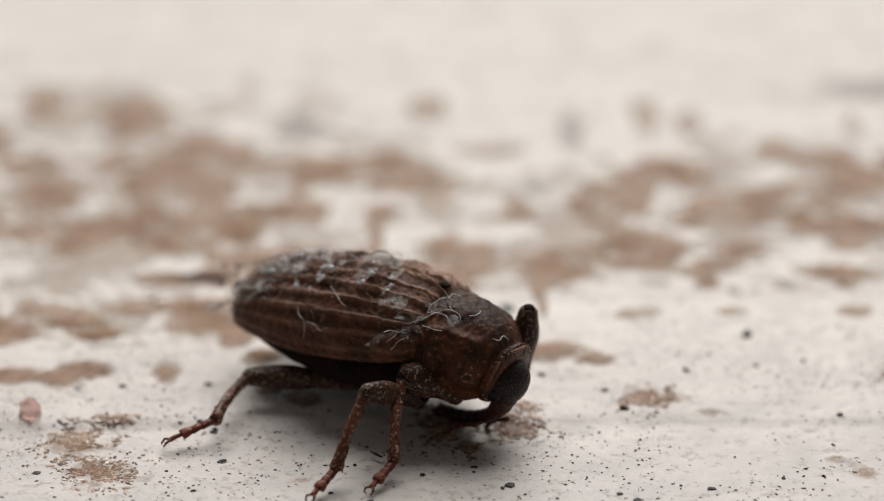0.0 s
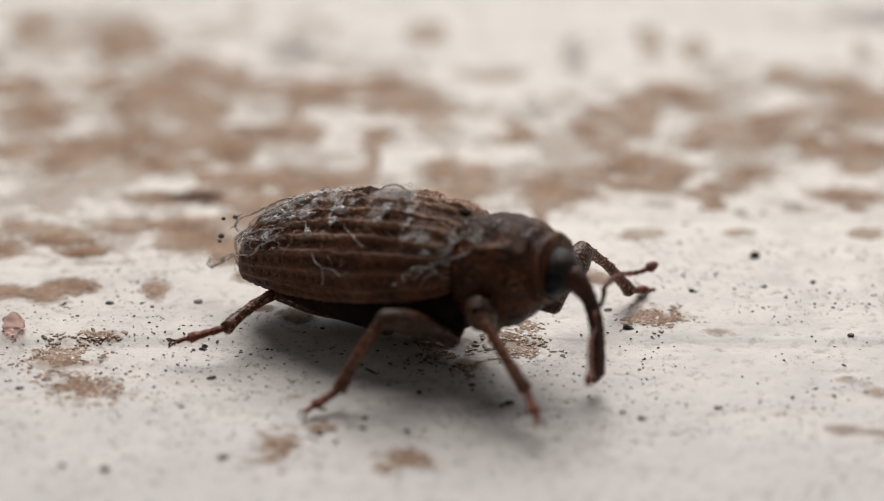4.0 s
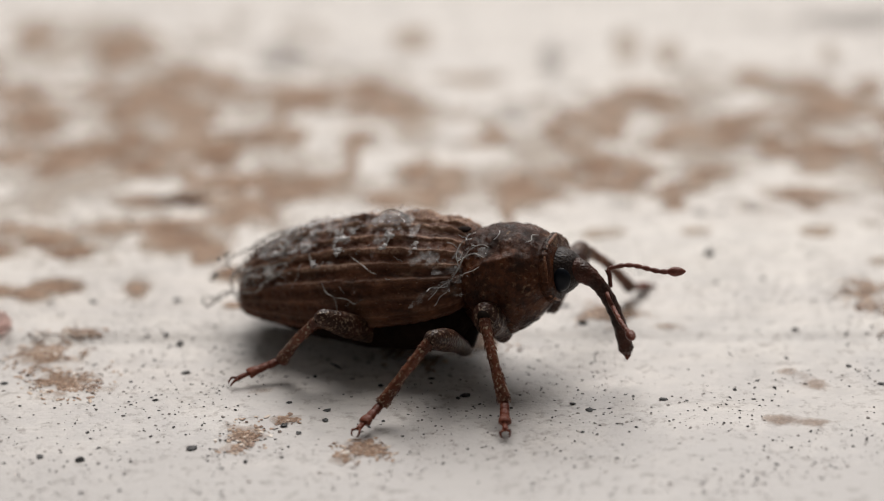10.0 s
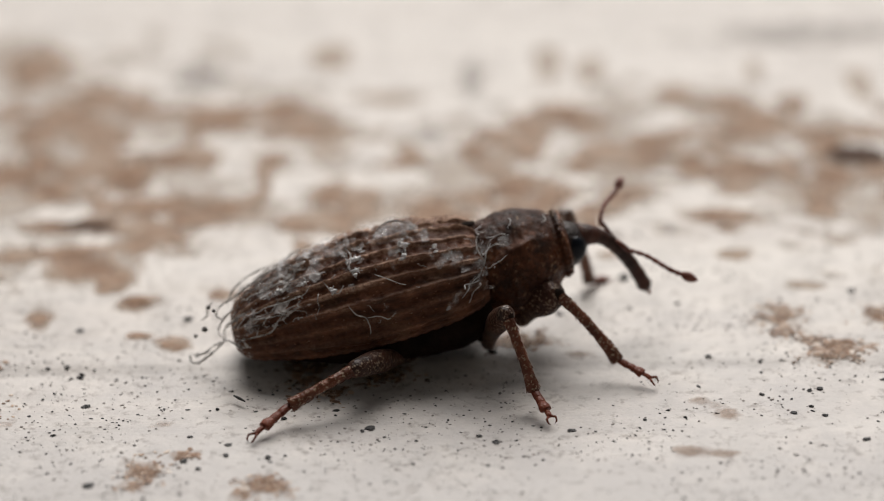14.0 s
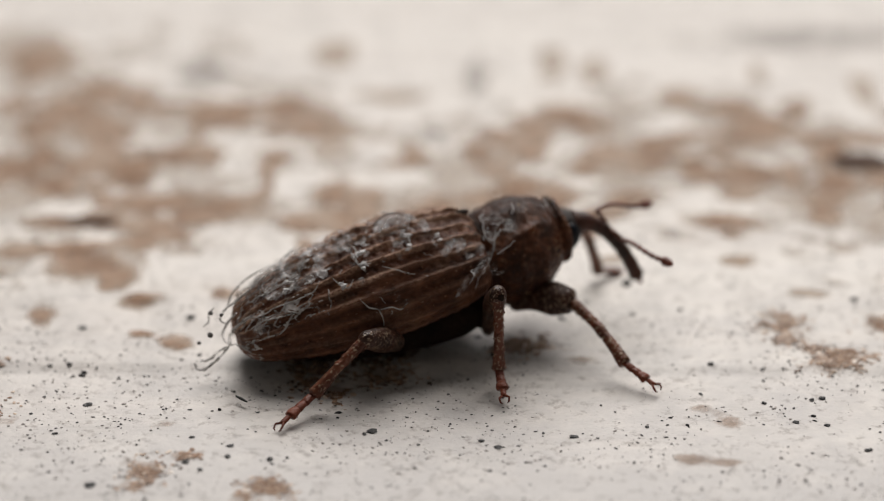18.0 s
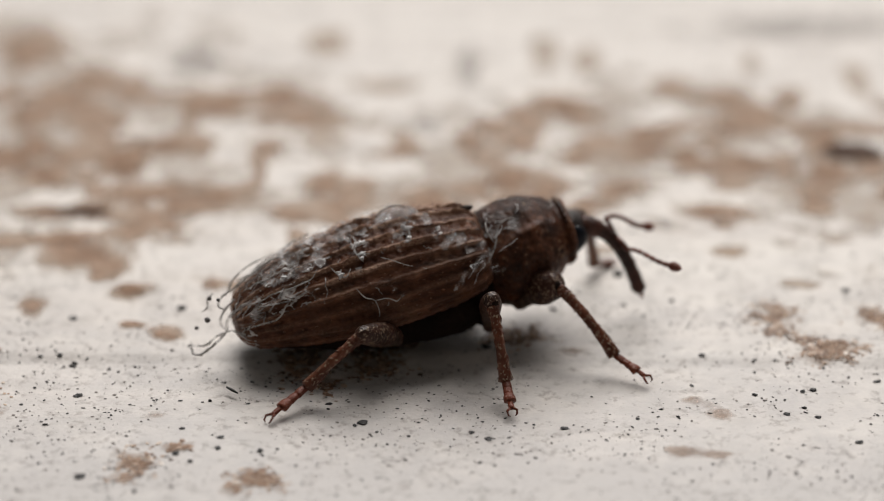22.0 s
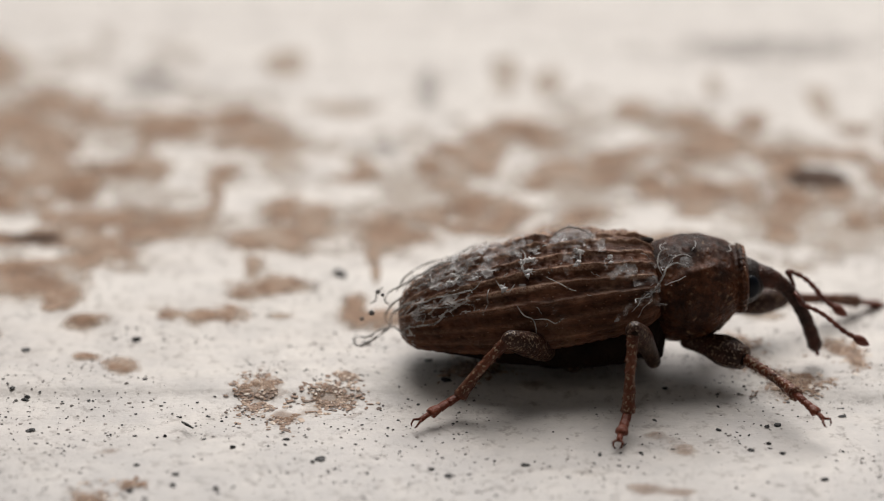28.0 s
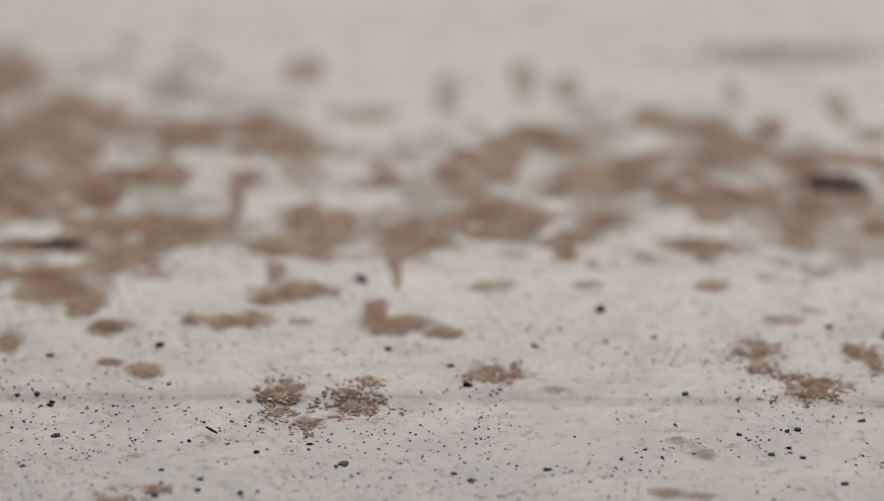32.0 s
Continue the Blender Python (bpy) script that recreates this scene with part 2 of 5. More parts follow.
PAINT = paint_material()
SPECK_BLACK = plain_material("black_speck", (0.014, 0.013, 0.013), 0.5, 0.4)
STAIN = stain_material("brown_bare_patch", (0.33, 0.195, 0.128), (0.50, 0.338, 0.238), (0.62, 0.485, 0.38), 0.57, 0.40)
STAIN_GRIT = stain_material("gritty_bare_patch", (0.26, 0.145, 0.085), (0.42, 0.28, 0.19), (0.58, 0.45, 0.35), 0.45, 0.5)
STAIN_PALE = stain_material("faded_tan_patch", (0.50, 0.375, 0.28), (0.57, 0.465, 0.375), (0.64, 0.565, 0.495), 0.75, 0.4)
STAIN_WASH = stain_material("pale_tan_wash", (0.56, 0.475, 0.40), (0.63, 0.56, 0.495), (0.69, 0.64, 0.585), 0.8, 0.6)
STAIN_GREY = stain_material("grey_smudge", (0.42, 0.40, 0.38), (0.50, 0.47, 0.45), (0.60, 0.56, 0.53), 0.7, 0.5)
STAIN_DARK = stain_material("dark_brown_pit", (0.05, 0.030, 0.020), (0.09, 0.055, 0.04), (0.14, 0.09, 0.065))
GRAIN = grain_material()
SPECK = speck_material()
ELYTRA = elytra_material()
SHELL = shell_material()
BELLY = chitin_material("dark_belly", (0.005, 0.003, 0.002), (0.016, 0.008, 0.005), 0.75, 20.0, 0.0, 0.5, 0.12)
SNOUT = chitin_material("dark_snout", (0.010, 0.005, 0.004), (0.075, 0.021, 0.011), 0.40, 40.0, 0.1, 0.4)
CROWN = chitin_material("blackish_head", (0.006, 0.004, 0.004), (0.022, 0.011, 0.008), 0.45, 40.0, 0.1, 0.4)
LEG = chitin_material("red_brown_leg", (0.040, 0.013, 0.007), (0.17, 0.056, 0.029), 0.36, 25.0, 0.95, 0.45)
THIGH = chitin_material("dark_brown_thigh", (0.012, 0.0050, 0.0032), (0.062, 0.022, 0.012), 0.40, 30.0, 0.62, 0.45)
FOOT = chitin_material("red_brown_foot", (0.085, 0.018, 0.009), (0.20, 0.050, 0.025), 0.4, 50.0, 0.2, 0.3)
FEELER = chitin_material("red_brown_feeler", (0.085, 0.024, 0.016), (0.20, 0.060, 0.040), 0.4, 50.0, 0.2, 0.3)
COLLAR = chitin_material("copper_collar", (0.07, 0.024, 0.011), (0.26, 0.105, 0.048), 0.32, 30.0, 0.6, 0.6)
EYE = plain_material("black_eye", (0.004, 0.006, 0.011), 0.34, 0.26)
LINT = plain_material("white_lint", (0.70, 0.69, 0.69), 0.6, 0.3)


def film_material(name, low, high, most, colour=(0.72, 0.71, 0.71)):
    m, n, l, b = material(name, 0.32, 0.6)
    v = coords(n, l, 1 / MM)
    b.inputs["Base Color"].default_value = (*colour, 1)
    a = ramp(n, l, noise_tex(n, l, v, 8, 3, 0.55), (low, (0.0,) * 3), (high, (most,) * 3))
    l.new(a, b.inputs["Alpha"])
    bump(n, l, b, noise_tex(n, l, v, 26, 3), 0.8, 0.02 * MM)
    return m


FILM = film_material("thin_white_film", 0.40, 0.74, 0.50)
BIT = film_material("white_crumpled_bit", 0.15, 0.5, 0.85, (0.74, 0.73, 0.73))
BUBBLE = film_material("clear_crumpled_film", 0.25, 0.70, 0.60, (0.86, 0.86, 0.87))
for socket, value in (("Transmission Weight", 0.85), ("IOR", 1.22), ("Roughness", 0.10)):
    BUBBLE.node_tree.nodes["Principled BSDF"].inputs[socket].default_value = value
ROPE = film_material("grey_white_strand", 0.28, 0.60, 0.85, (0.46, 0.44, 0.42))
PINK = plain_material("pink_grain", (0.93, 0.62, 0.58), 0.4, 0.4)
for socket, value in (("Transmission Weight", 0.85), ("IOR", 1.15)):
    PINK.node_tree.nodes["Principled BSDF"].inputs[socket].default_value = value
# dark coat for the unseen light-blocking slab behind the camera
SLAB = plain_material("dark_slab", (0.07, 0.065, 0.06), 0.8, 0.2)


# ---- helpers of this scene ----
def mesh_of(name, bm, mat, smooth=True):
    bmesh.ops.scale(bm, vec=(MM, MM, MM), verts=bm.verts)
    me = bpy.data.meshes.new(name)
    bm.to_mesh(me)
    bm.free()
    if smooth:
        me.shade_smooth()
    me.materials.append(mat)
    return me


def part(name, bm, mat, parent=None, label="", smooth=True):
    ob = new(name, mesh_of(name, bm, mat, smooth))
    ob.parent = parent
    return tagged(ob, label)


def tube(bm, pts, radii, sides=10, squash=1.0, cap=True):
    """A tube along pts with a radius at each of them."""
    rings = []
    pts = [Vector(p) for p in pts]
    up = Vector((0.13, 0.21, 0.97))
    for i, p in enumerate(pts):
        d = (pts[min(i + 1, len(pts) - 1)] - pts[max(i - 1, 0)]).normalized()
        a = d.cross(up)
        if a.length < 1e-4:
            a = d.cross(Vector((1, 0, 0)))
        a.normalize()
        c = a.cross(d).normalized()
        rings.append([bm.verts.new(p + radii[i] * (math.cos(2 * math.pi * k / sides) * a + squash * math.sin(2 * math.pi * k / sides) * c)) for k in range(sides)])
    for r, q in zip(rings, rings[1:]):
        for k in range(sides):
            bm.faces.new((r[k], r[(k + 1) % sides], q[(k + 1) % sides], q[k]))
    if cap:
        bm.faces.new(rings[0][::-1])
        bm.faces.new(rings[-1])
    return bm


def blob(bm, centre, size, rough=0.0, seed=0, seg=12, rings=8):
    """A rounded lump with its own uneven outline."""
    c = Vector(centre)
    made = bmesh.ops.create_uvsphere(bm, u_segments=seg, v_segments=rings, radius=1.0)["verts"]
    for v in made:
        d = v.co.copy()
        k = 1 + rough * noise.noise(d * 1.7 + Vector((seed * 7.1, seed * 3.3, 0)))
        v.co = c + Vector((d.x * size[0] * k, d.y * size[1] * k, d.z * size[2] * k))
    return bm


def curve_at(rows, x):
    return float(np.interp(x, [r[0] for r in rows], [r[1] for r in rows]))


def place(x, y, z, yaw, pitch, roll):
    """A pose on the board: millimetres, heading, nose up and lean in degrees."""
    turn = Euler((0, 0, radians(yaw))).to_matrix() @ Euler((0, -radians(pitch), 0)).to_matrix() @ Euler((radians(roll), 0, 0)).to_matrix()
    return Matrix.Translation((x * MM, y * MM, z * MM)) @ turn.to_4x4()


# ---- the painted board ----
def spread(inner0, inner1, step, outer):
    mid = list(np.arange(inner0, inner1 + step / 2, step))
    out, d, k = [], step, 0.0
    while k < outer:
        d *= 1.35
        k += d
        out.append(k)
    return [inner0 - o for o in out[::-1]] + mid + [inner1 + o for o in out]


def ground_height(x, y):
    fade = max(0.0, 1 - max(0, abs(x) - 7) / 4) * max(0.0, 1 - max(0, abs(y) - 8) / 4)
    h = 0.030 * noise.noise((x * 0.35, y * 1.1, 3.0)) + 0.012 * noise.noise((x * 1.3, y * 3.0, 9.0)) + 0.004 * noise.noise((x * 7, y * 9, 1.0))
    h += 0.030 * math.tanh((y + 2.62 + 0.12 * noise.noise((x * 0.5, 0.0, 7.0))) * 14) + 0.020 * math.tanh((y + 1.35 + 0.2 * noise.noise((x * 0.4, 0.0, 2.0))) * 10)
    return h * fade


def build_ground():
    xs, ys = spread(-7.5, 7.5, 0.075, 1500), spread(-6.5, 9.0, 0.075, 1500)
    verts = [(x * MM, y * MM, ground_height(x, y) * MM) for y in ys for x in xs]
    w = len(xs)
    faces = [(j * w + i, j * w + i + 1, (j + 1) * w + i + 1, (j + 1) * w + i) for j in range(len(ys) - 1) for i in range(w - 1)]
    me = bpy.data.meshes.new("ground")
    me.from_pydata(verts, [], faces)
    me.shade_smooth()
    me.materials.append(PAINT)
    return tagged(new("ground", me), "worn white painted board with brown patches and specks", "board", kind="structure")


ground = build_ground()

# brown patches: centre x, y and half sizes, in millimetres
BLOT_FAR_LEFT = [
    (-4.44, 5.35, 0.39, 0.72), (-3.60, 4.30, 0.38, 0.48), (-3.20, 4.10, 0.20, 0.51), (-3.98, 3.70, 0.38, 0.53), (-4.13, 3.34, 0.28, 0.62), (-3.63, 3.35, 0.37, 0.57),
    (-3.34, 2.93, 0.17, 0.44), (-3.56, 2.20, 0.42, 0.46), (-3.74, 1.64, 0.45, 0.37), (-4.06, 2.35, 0.21, 0.61), (-3.42, 2.55, 0.30, 0.54), (-3.15, 1.97, 0.27, 0.38),
    (-2.22, 3.79, 0.73, 0.33), (-1.59, 3.80, 0.63, 0.40), (-1.25, 3.33, 0.44, 0.41), (-2.14, 3.46, 0.38, 0.29), (-2.54, 3.40, 0.17, 0.65), (-2.95, 3.84, 0.25, 0.23),
    (-2.58, 2.41, 0.49, 0.31), (-2.24, 2.54, 0.16, 0.40),
]
BLOT_LEFT = [
    (-2.97, 1.98, 0.16, 0.68), (-1.54, 2.30, 0.19, 0.34), (-1.65, 1.73, 0.14, 0.50), (-1.75, 1.40, 0.15, 0.26), (-2.54, 1.17, 0.38, 0.29), (-1.98, 1.13, 0.36, 0.34),
    (-2.89, 1.17, 0.35, 0.36), (-2.24, 0.79, 0.42, 0.28), (-3.61, 0.59, 0.40, 0.18), (-3.25, 0.69, 0.35, 0.22), (-2.80, 0.57, 0.47, 0.28), (-2.93, 0.12, 0.52, 0.23),
    (-3.54, -0.02, 0.35, 0.17), (-2.58, 0.29, 0.29, 0.25), (-3.22, -0.41, 0.45, 0.39), (-2.96, -0.73, 0.23, 0.28), (-3.49, -0.42, 0.20, 0.31), (-3.04, -0.99, 0.10, 0.11),
    (-2.68, -1.30, 0.17, 0.15), (-3.33, 1.16, 0.35, 0.20),
]
BLOT_MIDDLE = [
    (-1.22, 0.62, 0.21, 0.28), (-0.80, 0.70, 0.36, 0.42), (-0.57, 1.06, 0.21, 0.51), (-0.87, 1.41, 0.25, 0.35), (-1.10, 0.52, 0.23, 0.28), (-0.44, 1.32, 0.11, 0.22),
    (-1.11, 0.01, 0.09, 0.38), (-0.92, -0.45, 0.35, 0.26), (-1.19, -0.65, 0.17, 0.17), (-1.82, -1.10, 0.14, 0.17), (-1.55, -1.16, 0.23, 0.19), (-1.30, -1.10, 0.20, 0.23),
    (0.22, 0.85, 0.33, 0.54), (0.62, 1.21, 0.24, 0.29), (0.08, 0.29, 0.08, 0.34), (0.44, 0.71, 0.27, 0.34), (0.11, -0.11, 0.04, 0.29), (-0.08, -0.92, 0.13, 0.35),
    (0.12, -1.17, 0.34, 0.20), (0.56, -1.36, 0.20, 0.12),
]
BLOT_RIGHT = [
    (0.67, 2.56, 0.16, 0.44), (0.93, 3.02, 0.30, 0.32), (1.31, 3.28, 0.33, 0.39), (1.24, 2.61, 0.20, 0.37), (0.87, 2.10, 0.24, 0.21), (1.64, 3.69, 0.39, 0.33),
    (1.94, 3.42, 0.26, 0.33), (1.10, 1.46, 0.27, 0.50), (1.00, 0.94, 0.21, 0.17), (1.48, 1.37, 0.27, 0.41), (1.36, 0.94, 0.30, 0.21), (1.79, 2.06, 0.13, 0.23),
    (2.08, 2.47, 0.38, 0.37), (2.41, 2.27, 0.37, 0.34), (2.59, 2.74, 0.38, 0.31), (1.83, 0.84, 0.27, 0.20), (1.84, 0.52, 0.12, 0.24), (2.11, 1.18, 0.17, 0.29),
    (2.35, 1.37, 0.31, 0.15), (0.01, 2.44, 0.16, 0.23), (-0.17, 2.23, 0.27, 0.14),
]
BLOT_FAR_RIGHT = [
    (3.00, 4.22, 0.27, 0.27), (3.43, 3.93, 0.40, 0.25), (3.83, 3.45, 0.39, 0.46), (4.25, 3.88, 0.17, 0.30), (3.17, 3.11, 0.51, 0.16), (3.72, 2.99, 0.39, 0.21),
    (4.31, 2.96, 0.32, 0.22), (3.31, 2.51, 0.20, 0.31), (3.03, 2.02, 0.23, 0.38), (3.45, 1.88, 0.43, 0.42), (3.53, 1.46, 0.27, 0.22), (3.96, 2.12, 0.28, 0.26),
    (4.04, 1.79, 0.17, 0.27),
]
BLOT_EDGE_RIGHT = [
    (4.48, 2.53, 0.28, 0.44), (4.90, 2.97, 0.39, 0.29), (4.51, 1.77, 0.31, 0.37), (4.94, 1.89, 0.19, 0.33), (4.34, 1.25, 0.27, 0.29), (4.27, 0.81, 0.21, 0.28),
    (5.09, 1.22, 0.15, 0.26), (5.40, 3.66, 0.20, 0.18), (5.30, 3.04, 0.19, 0.22), (3.21, 0.67, 0.42, 0.21), (3.25, 0.39, 0.15, 0.12), (5.56, 2.39, 0.24, 0.46),
    (5.52, 1.34, 0.30, 0.29), (5.95, 3.34, 0.25, 0.23),
]
BLOT_HOLLOW = [
    (-2.83, 3.14, 0.30, 0.42), (-2.05, 2.95, 0.25, 0.32), (-2.08, 1.76, 0.43, 0.39), (-1.97, 2.29, 0.17, 0.40), (1.63, 2.73, 0.18, 0.44), (1.92, 1.51, 0.17, 0.26),
    (3.79, 2.44, 0.37, 0.23), (3.83, 1.01, 0.28, 0.48), (4.66, 0.97, 0.20, 0.34), (-3.52, 1.06, 0.15, 0.17), (-3.40, 0.25, 0.34, 0.10), (-3.73, 2.61, 0.12, 0.19),
]
BLOT_FAINT = [
    (-0.33, 4.25, 0.40, 0.22), (-1.02, 5.67, 0.27, 0.46), (-0.87, 3.17, 0.25, 0.39), (-0.91, 2.58, 0.26, 0.28), (0.98, 2.48, 0.12, 0.28), (1.56, 5.34, 0.17, 0.54),
    (2.02, 5.17, 0.20, 0.36), (1.10, -0.32, 0.26, 0.12), (3.96, 5.01, 0.13, 0.32), (5.11, 4.60, 0.13, 0.52), (4.60, 0.59, 0.19, 0.10), (3.89, -1.07, 0.20, 0.09),
    (3.24, -0.30, 0.24, 0.12), (2.00, -0.25, 0.17, 0.11), (-0.09, 2.78, 0.18, 0.22), (-0.78, -1.13, 0.14, 0.07), (1.42, 0.72, 0.23, 0.08),
]
BLOT_SMUDGE = [
    (-2.57, 5.01, 0.37, 0.46), (0.64, 4.89, 0.16, 0.80), (-0.11, 3.18, 0.11, 0.21), (0.19, 3.02, 0.26, 0.29), (-0.49, -0.45, 0.06, 0.21), (1.29, 0.41, 0.15, 0.08),
    (2.64, 0.39, 0.08, 0.19), (2.09, 0.24, 0.06, 0.11), (4.04, 0.06, 0.07, 0.07),
]
BLOT_PIT = [
    (4.82, 2.28, 0.29, 0.23), (-3.41, 0.61, 0.28, 0.10),
]
BLOT_BEYOND_LEFT = [
    (-5.61, 5.78, 0.29, 0.49), (-5.54, 3.82, 0.40, 0.34), (-4.64, 3.90, 0.34, 0.26), (-5.23, 3.01, 0.45, 0.61), (-4.70, 1.84, 0.44, 0.50), (-4.38, 2.01, 0.37, 0.47),
    (-5.29, 1.88, 0.21, 0.43), (-4.78, 1.51, 0.32, 0.29), (-4.85, -0.20, 0.36, 0.21), (-4.58, -0.47, 0.36, 0.19), (-4.30, -0.76, 0.21, 0.13), (-4.59, -1.66, 0.28, 0.19),
    (-6.25, 4.59, 0.47, 0.58), (-5.97, 2.06, 0.50, 0.51), (-5.51, -0.46, 0.35, 0.23), (-3.99, -0.10, 0.35, 0.18),
]
BLOT_NEAR = [
    (-2.63, -1.24, 0.19, 0.12), (-3.59, -1.61, 0.13, 0.22), (-2.62, -1.96, 0.16, 0.08), (-2.26, -2.14, 0.16, 0.16), (-4.69, -0.37, 0.22, 0.11), (-5.16, -0.65, 0.33, 0.23),
    (-5.32, -0.88, 0.20, 0.17), (-4.52, -0.40, 0.28, 0.17), (-4.32, -0.69, 0.26, 0.18), (-5.04, -1.63, 0.38, 0.18), (-4.40, -1.53, 0.27, 0.16),
]
GRIT_A = [
    (-0.94, -2.64, 0.26, 0.36), (-0.71, -3.03, 0.13, 0.20), (-0.26, -2.69, 0.29, 0.23), (-0.16, -2.35, 0.13, 0.13), (1.08, -2.16, 0.27, 0.21), (0.90, -2.16, 0.16, 0.19),
    (3.55, -1.66, 0.24, 0.27), (3.57, -2.02, 0.13, 0.17), (4.00, -2.42, 0.34, 0.23), (3.81, -2.22, 0.13, 0.14), (4.57, -1.71, 0.19, 0.22), (4.67, -1.95, 0.11, 0.26),
    (-1.97, -4.33, 0.14, 0.08),
]
GRIT_L = [
    (-4.32, -2.92, 0.34, 0.36), (-4.05, -3.53, 0.34, 0.30), (-4.01, -2.55, 0.19, 0.10), (-2.29, -4.62, 0.18, 0.24), (-2.41, -4.78, 0.12, 0.13), (-1.22, -4.89, 0.23, 0.19),
    (-1.41, -5.05, 0.12, 0.12),
]
FAINT = [(2.53, -4.35, 0.18, 0.10), (2.78, -4.39, 0.18, 0.10), (2.89, -3.61, 0.12, 0.12), (-2.22, -3.72, 0.12, 0.08), (2.61, -3.33, 0.12, 0.08), (1.58, -2.45, 0.15, 0.09)]
WASH = [(-4.6, 5.2, 1.6, 1.5), (-3.6, 3.0, 1.9, 2.4), (-4.6, 1.2, 1.5, 1.5), (-2.2, 1.2, 1.3, 1.0), (1.6, 2.4, 1.4, 1.6), (3.6, 2.6, 1.7, 1.9), (0.0, 1.0, 1.1, 0.7), (4.8, 1.4, 1.0, 1.4)]
SMUDGES = BLOT_SMUDGE + [(4.6, 6.2, 1.3, 0.4)]
# black specks: centre x, y and radius
DOTS_A = [
    (0.78, -2.41, 0.047), (-3.08, -2.72, 0.031), (-2.98, -3.29, 0.026), (-1.74, -3.42, 0.025), (-1.12, -3.63, 0.030), (-0.65, -3.47, 0.030),
    (-0.34, -3.83, 0.040), (-0.41, -3.89, 0.025), (-1.95, -3.98, 0.025), (-1.59, -4.15, 0.030), (-1.60, -4.34, 0.030), (-1.23, -4.38, 0.029),
    (-1.97, -4.43, 0.034), (-2.15, -1.60, 0.043), (0.04, -1.66, 0.038), (0.63, -1.99, 0.037), (-0.25, -0.16, 0.073), (2.11, -0.85, 0.077),
    (4.31, -1.20, 0.044), (1.44, -1.61, 0.027), (2.60, -1.42, 0.027), (2.13, -1.52, 0.027), (2.81, -2.52, 0.031), (3.28, -2.79, 0.021),
    (3.24, -3.25, 0.026), (3.78, -3.15, 0.036), (3.69, -3.18, 0.026), (3.67, -3.48, 0.025), (3.50, -3.62, 0.025), (3.77, -3.69, 0.025),
    (0.64, -3.98, 0.025), (0.79, -4.10, 0.030), (1.47, -3.90, 0.035),
]
DOTS_B = [
    (4.09, -4.14, 0.035), (4.40, -2.96, 0.031), (2.14, -3.71, 0.020), (2.51, -3.68, 0.020), (-3.18, -3.91, 0.020), (-2.00, -2.42, 0.021),
    (-2.49, -2.74, 0.016), (-3.21, -2.58, 0.026), (-3.39, -2.59, 0.021),
]
DOTS_L = [
    (-4.63, -3.50, 0.030), (-4.87, -4.23, 0.020), (-3.74, -5.04, 0.043), (-4.10, -4.98, 0.038), (-2.77, -4.83, 0.039), (-2.27, -5.10, 0.029),
    (-3.17, -1.82, 0.038), (-4.21, -1.53, 0.043), (-3.99, -1.86, 0.037), (-2.95, -3.28, 0.026), (-1.83, -4.57, 0.034), (-3.06, -2.68, 0.031),
]


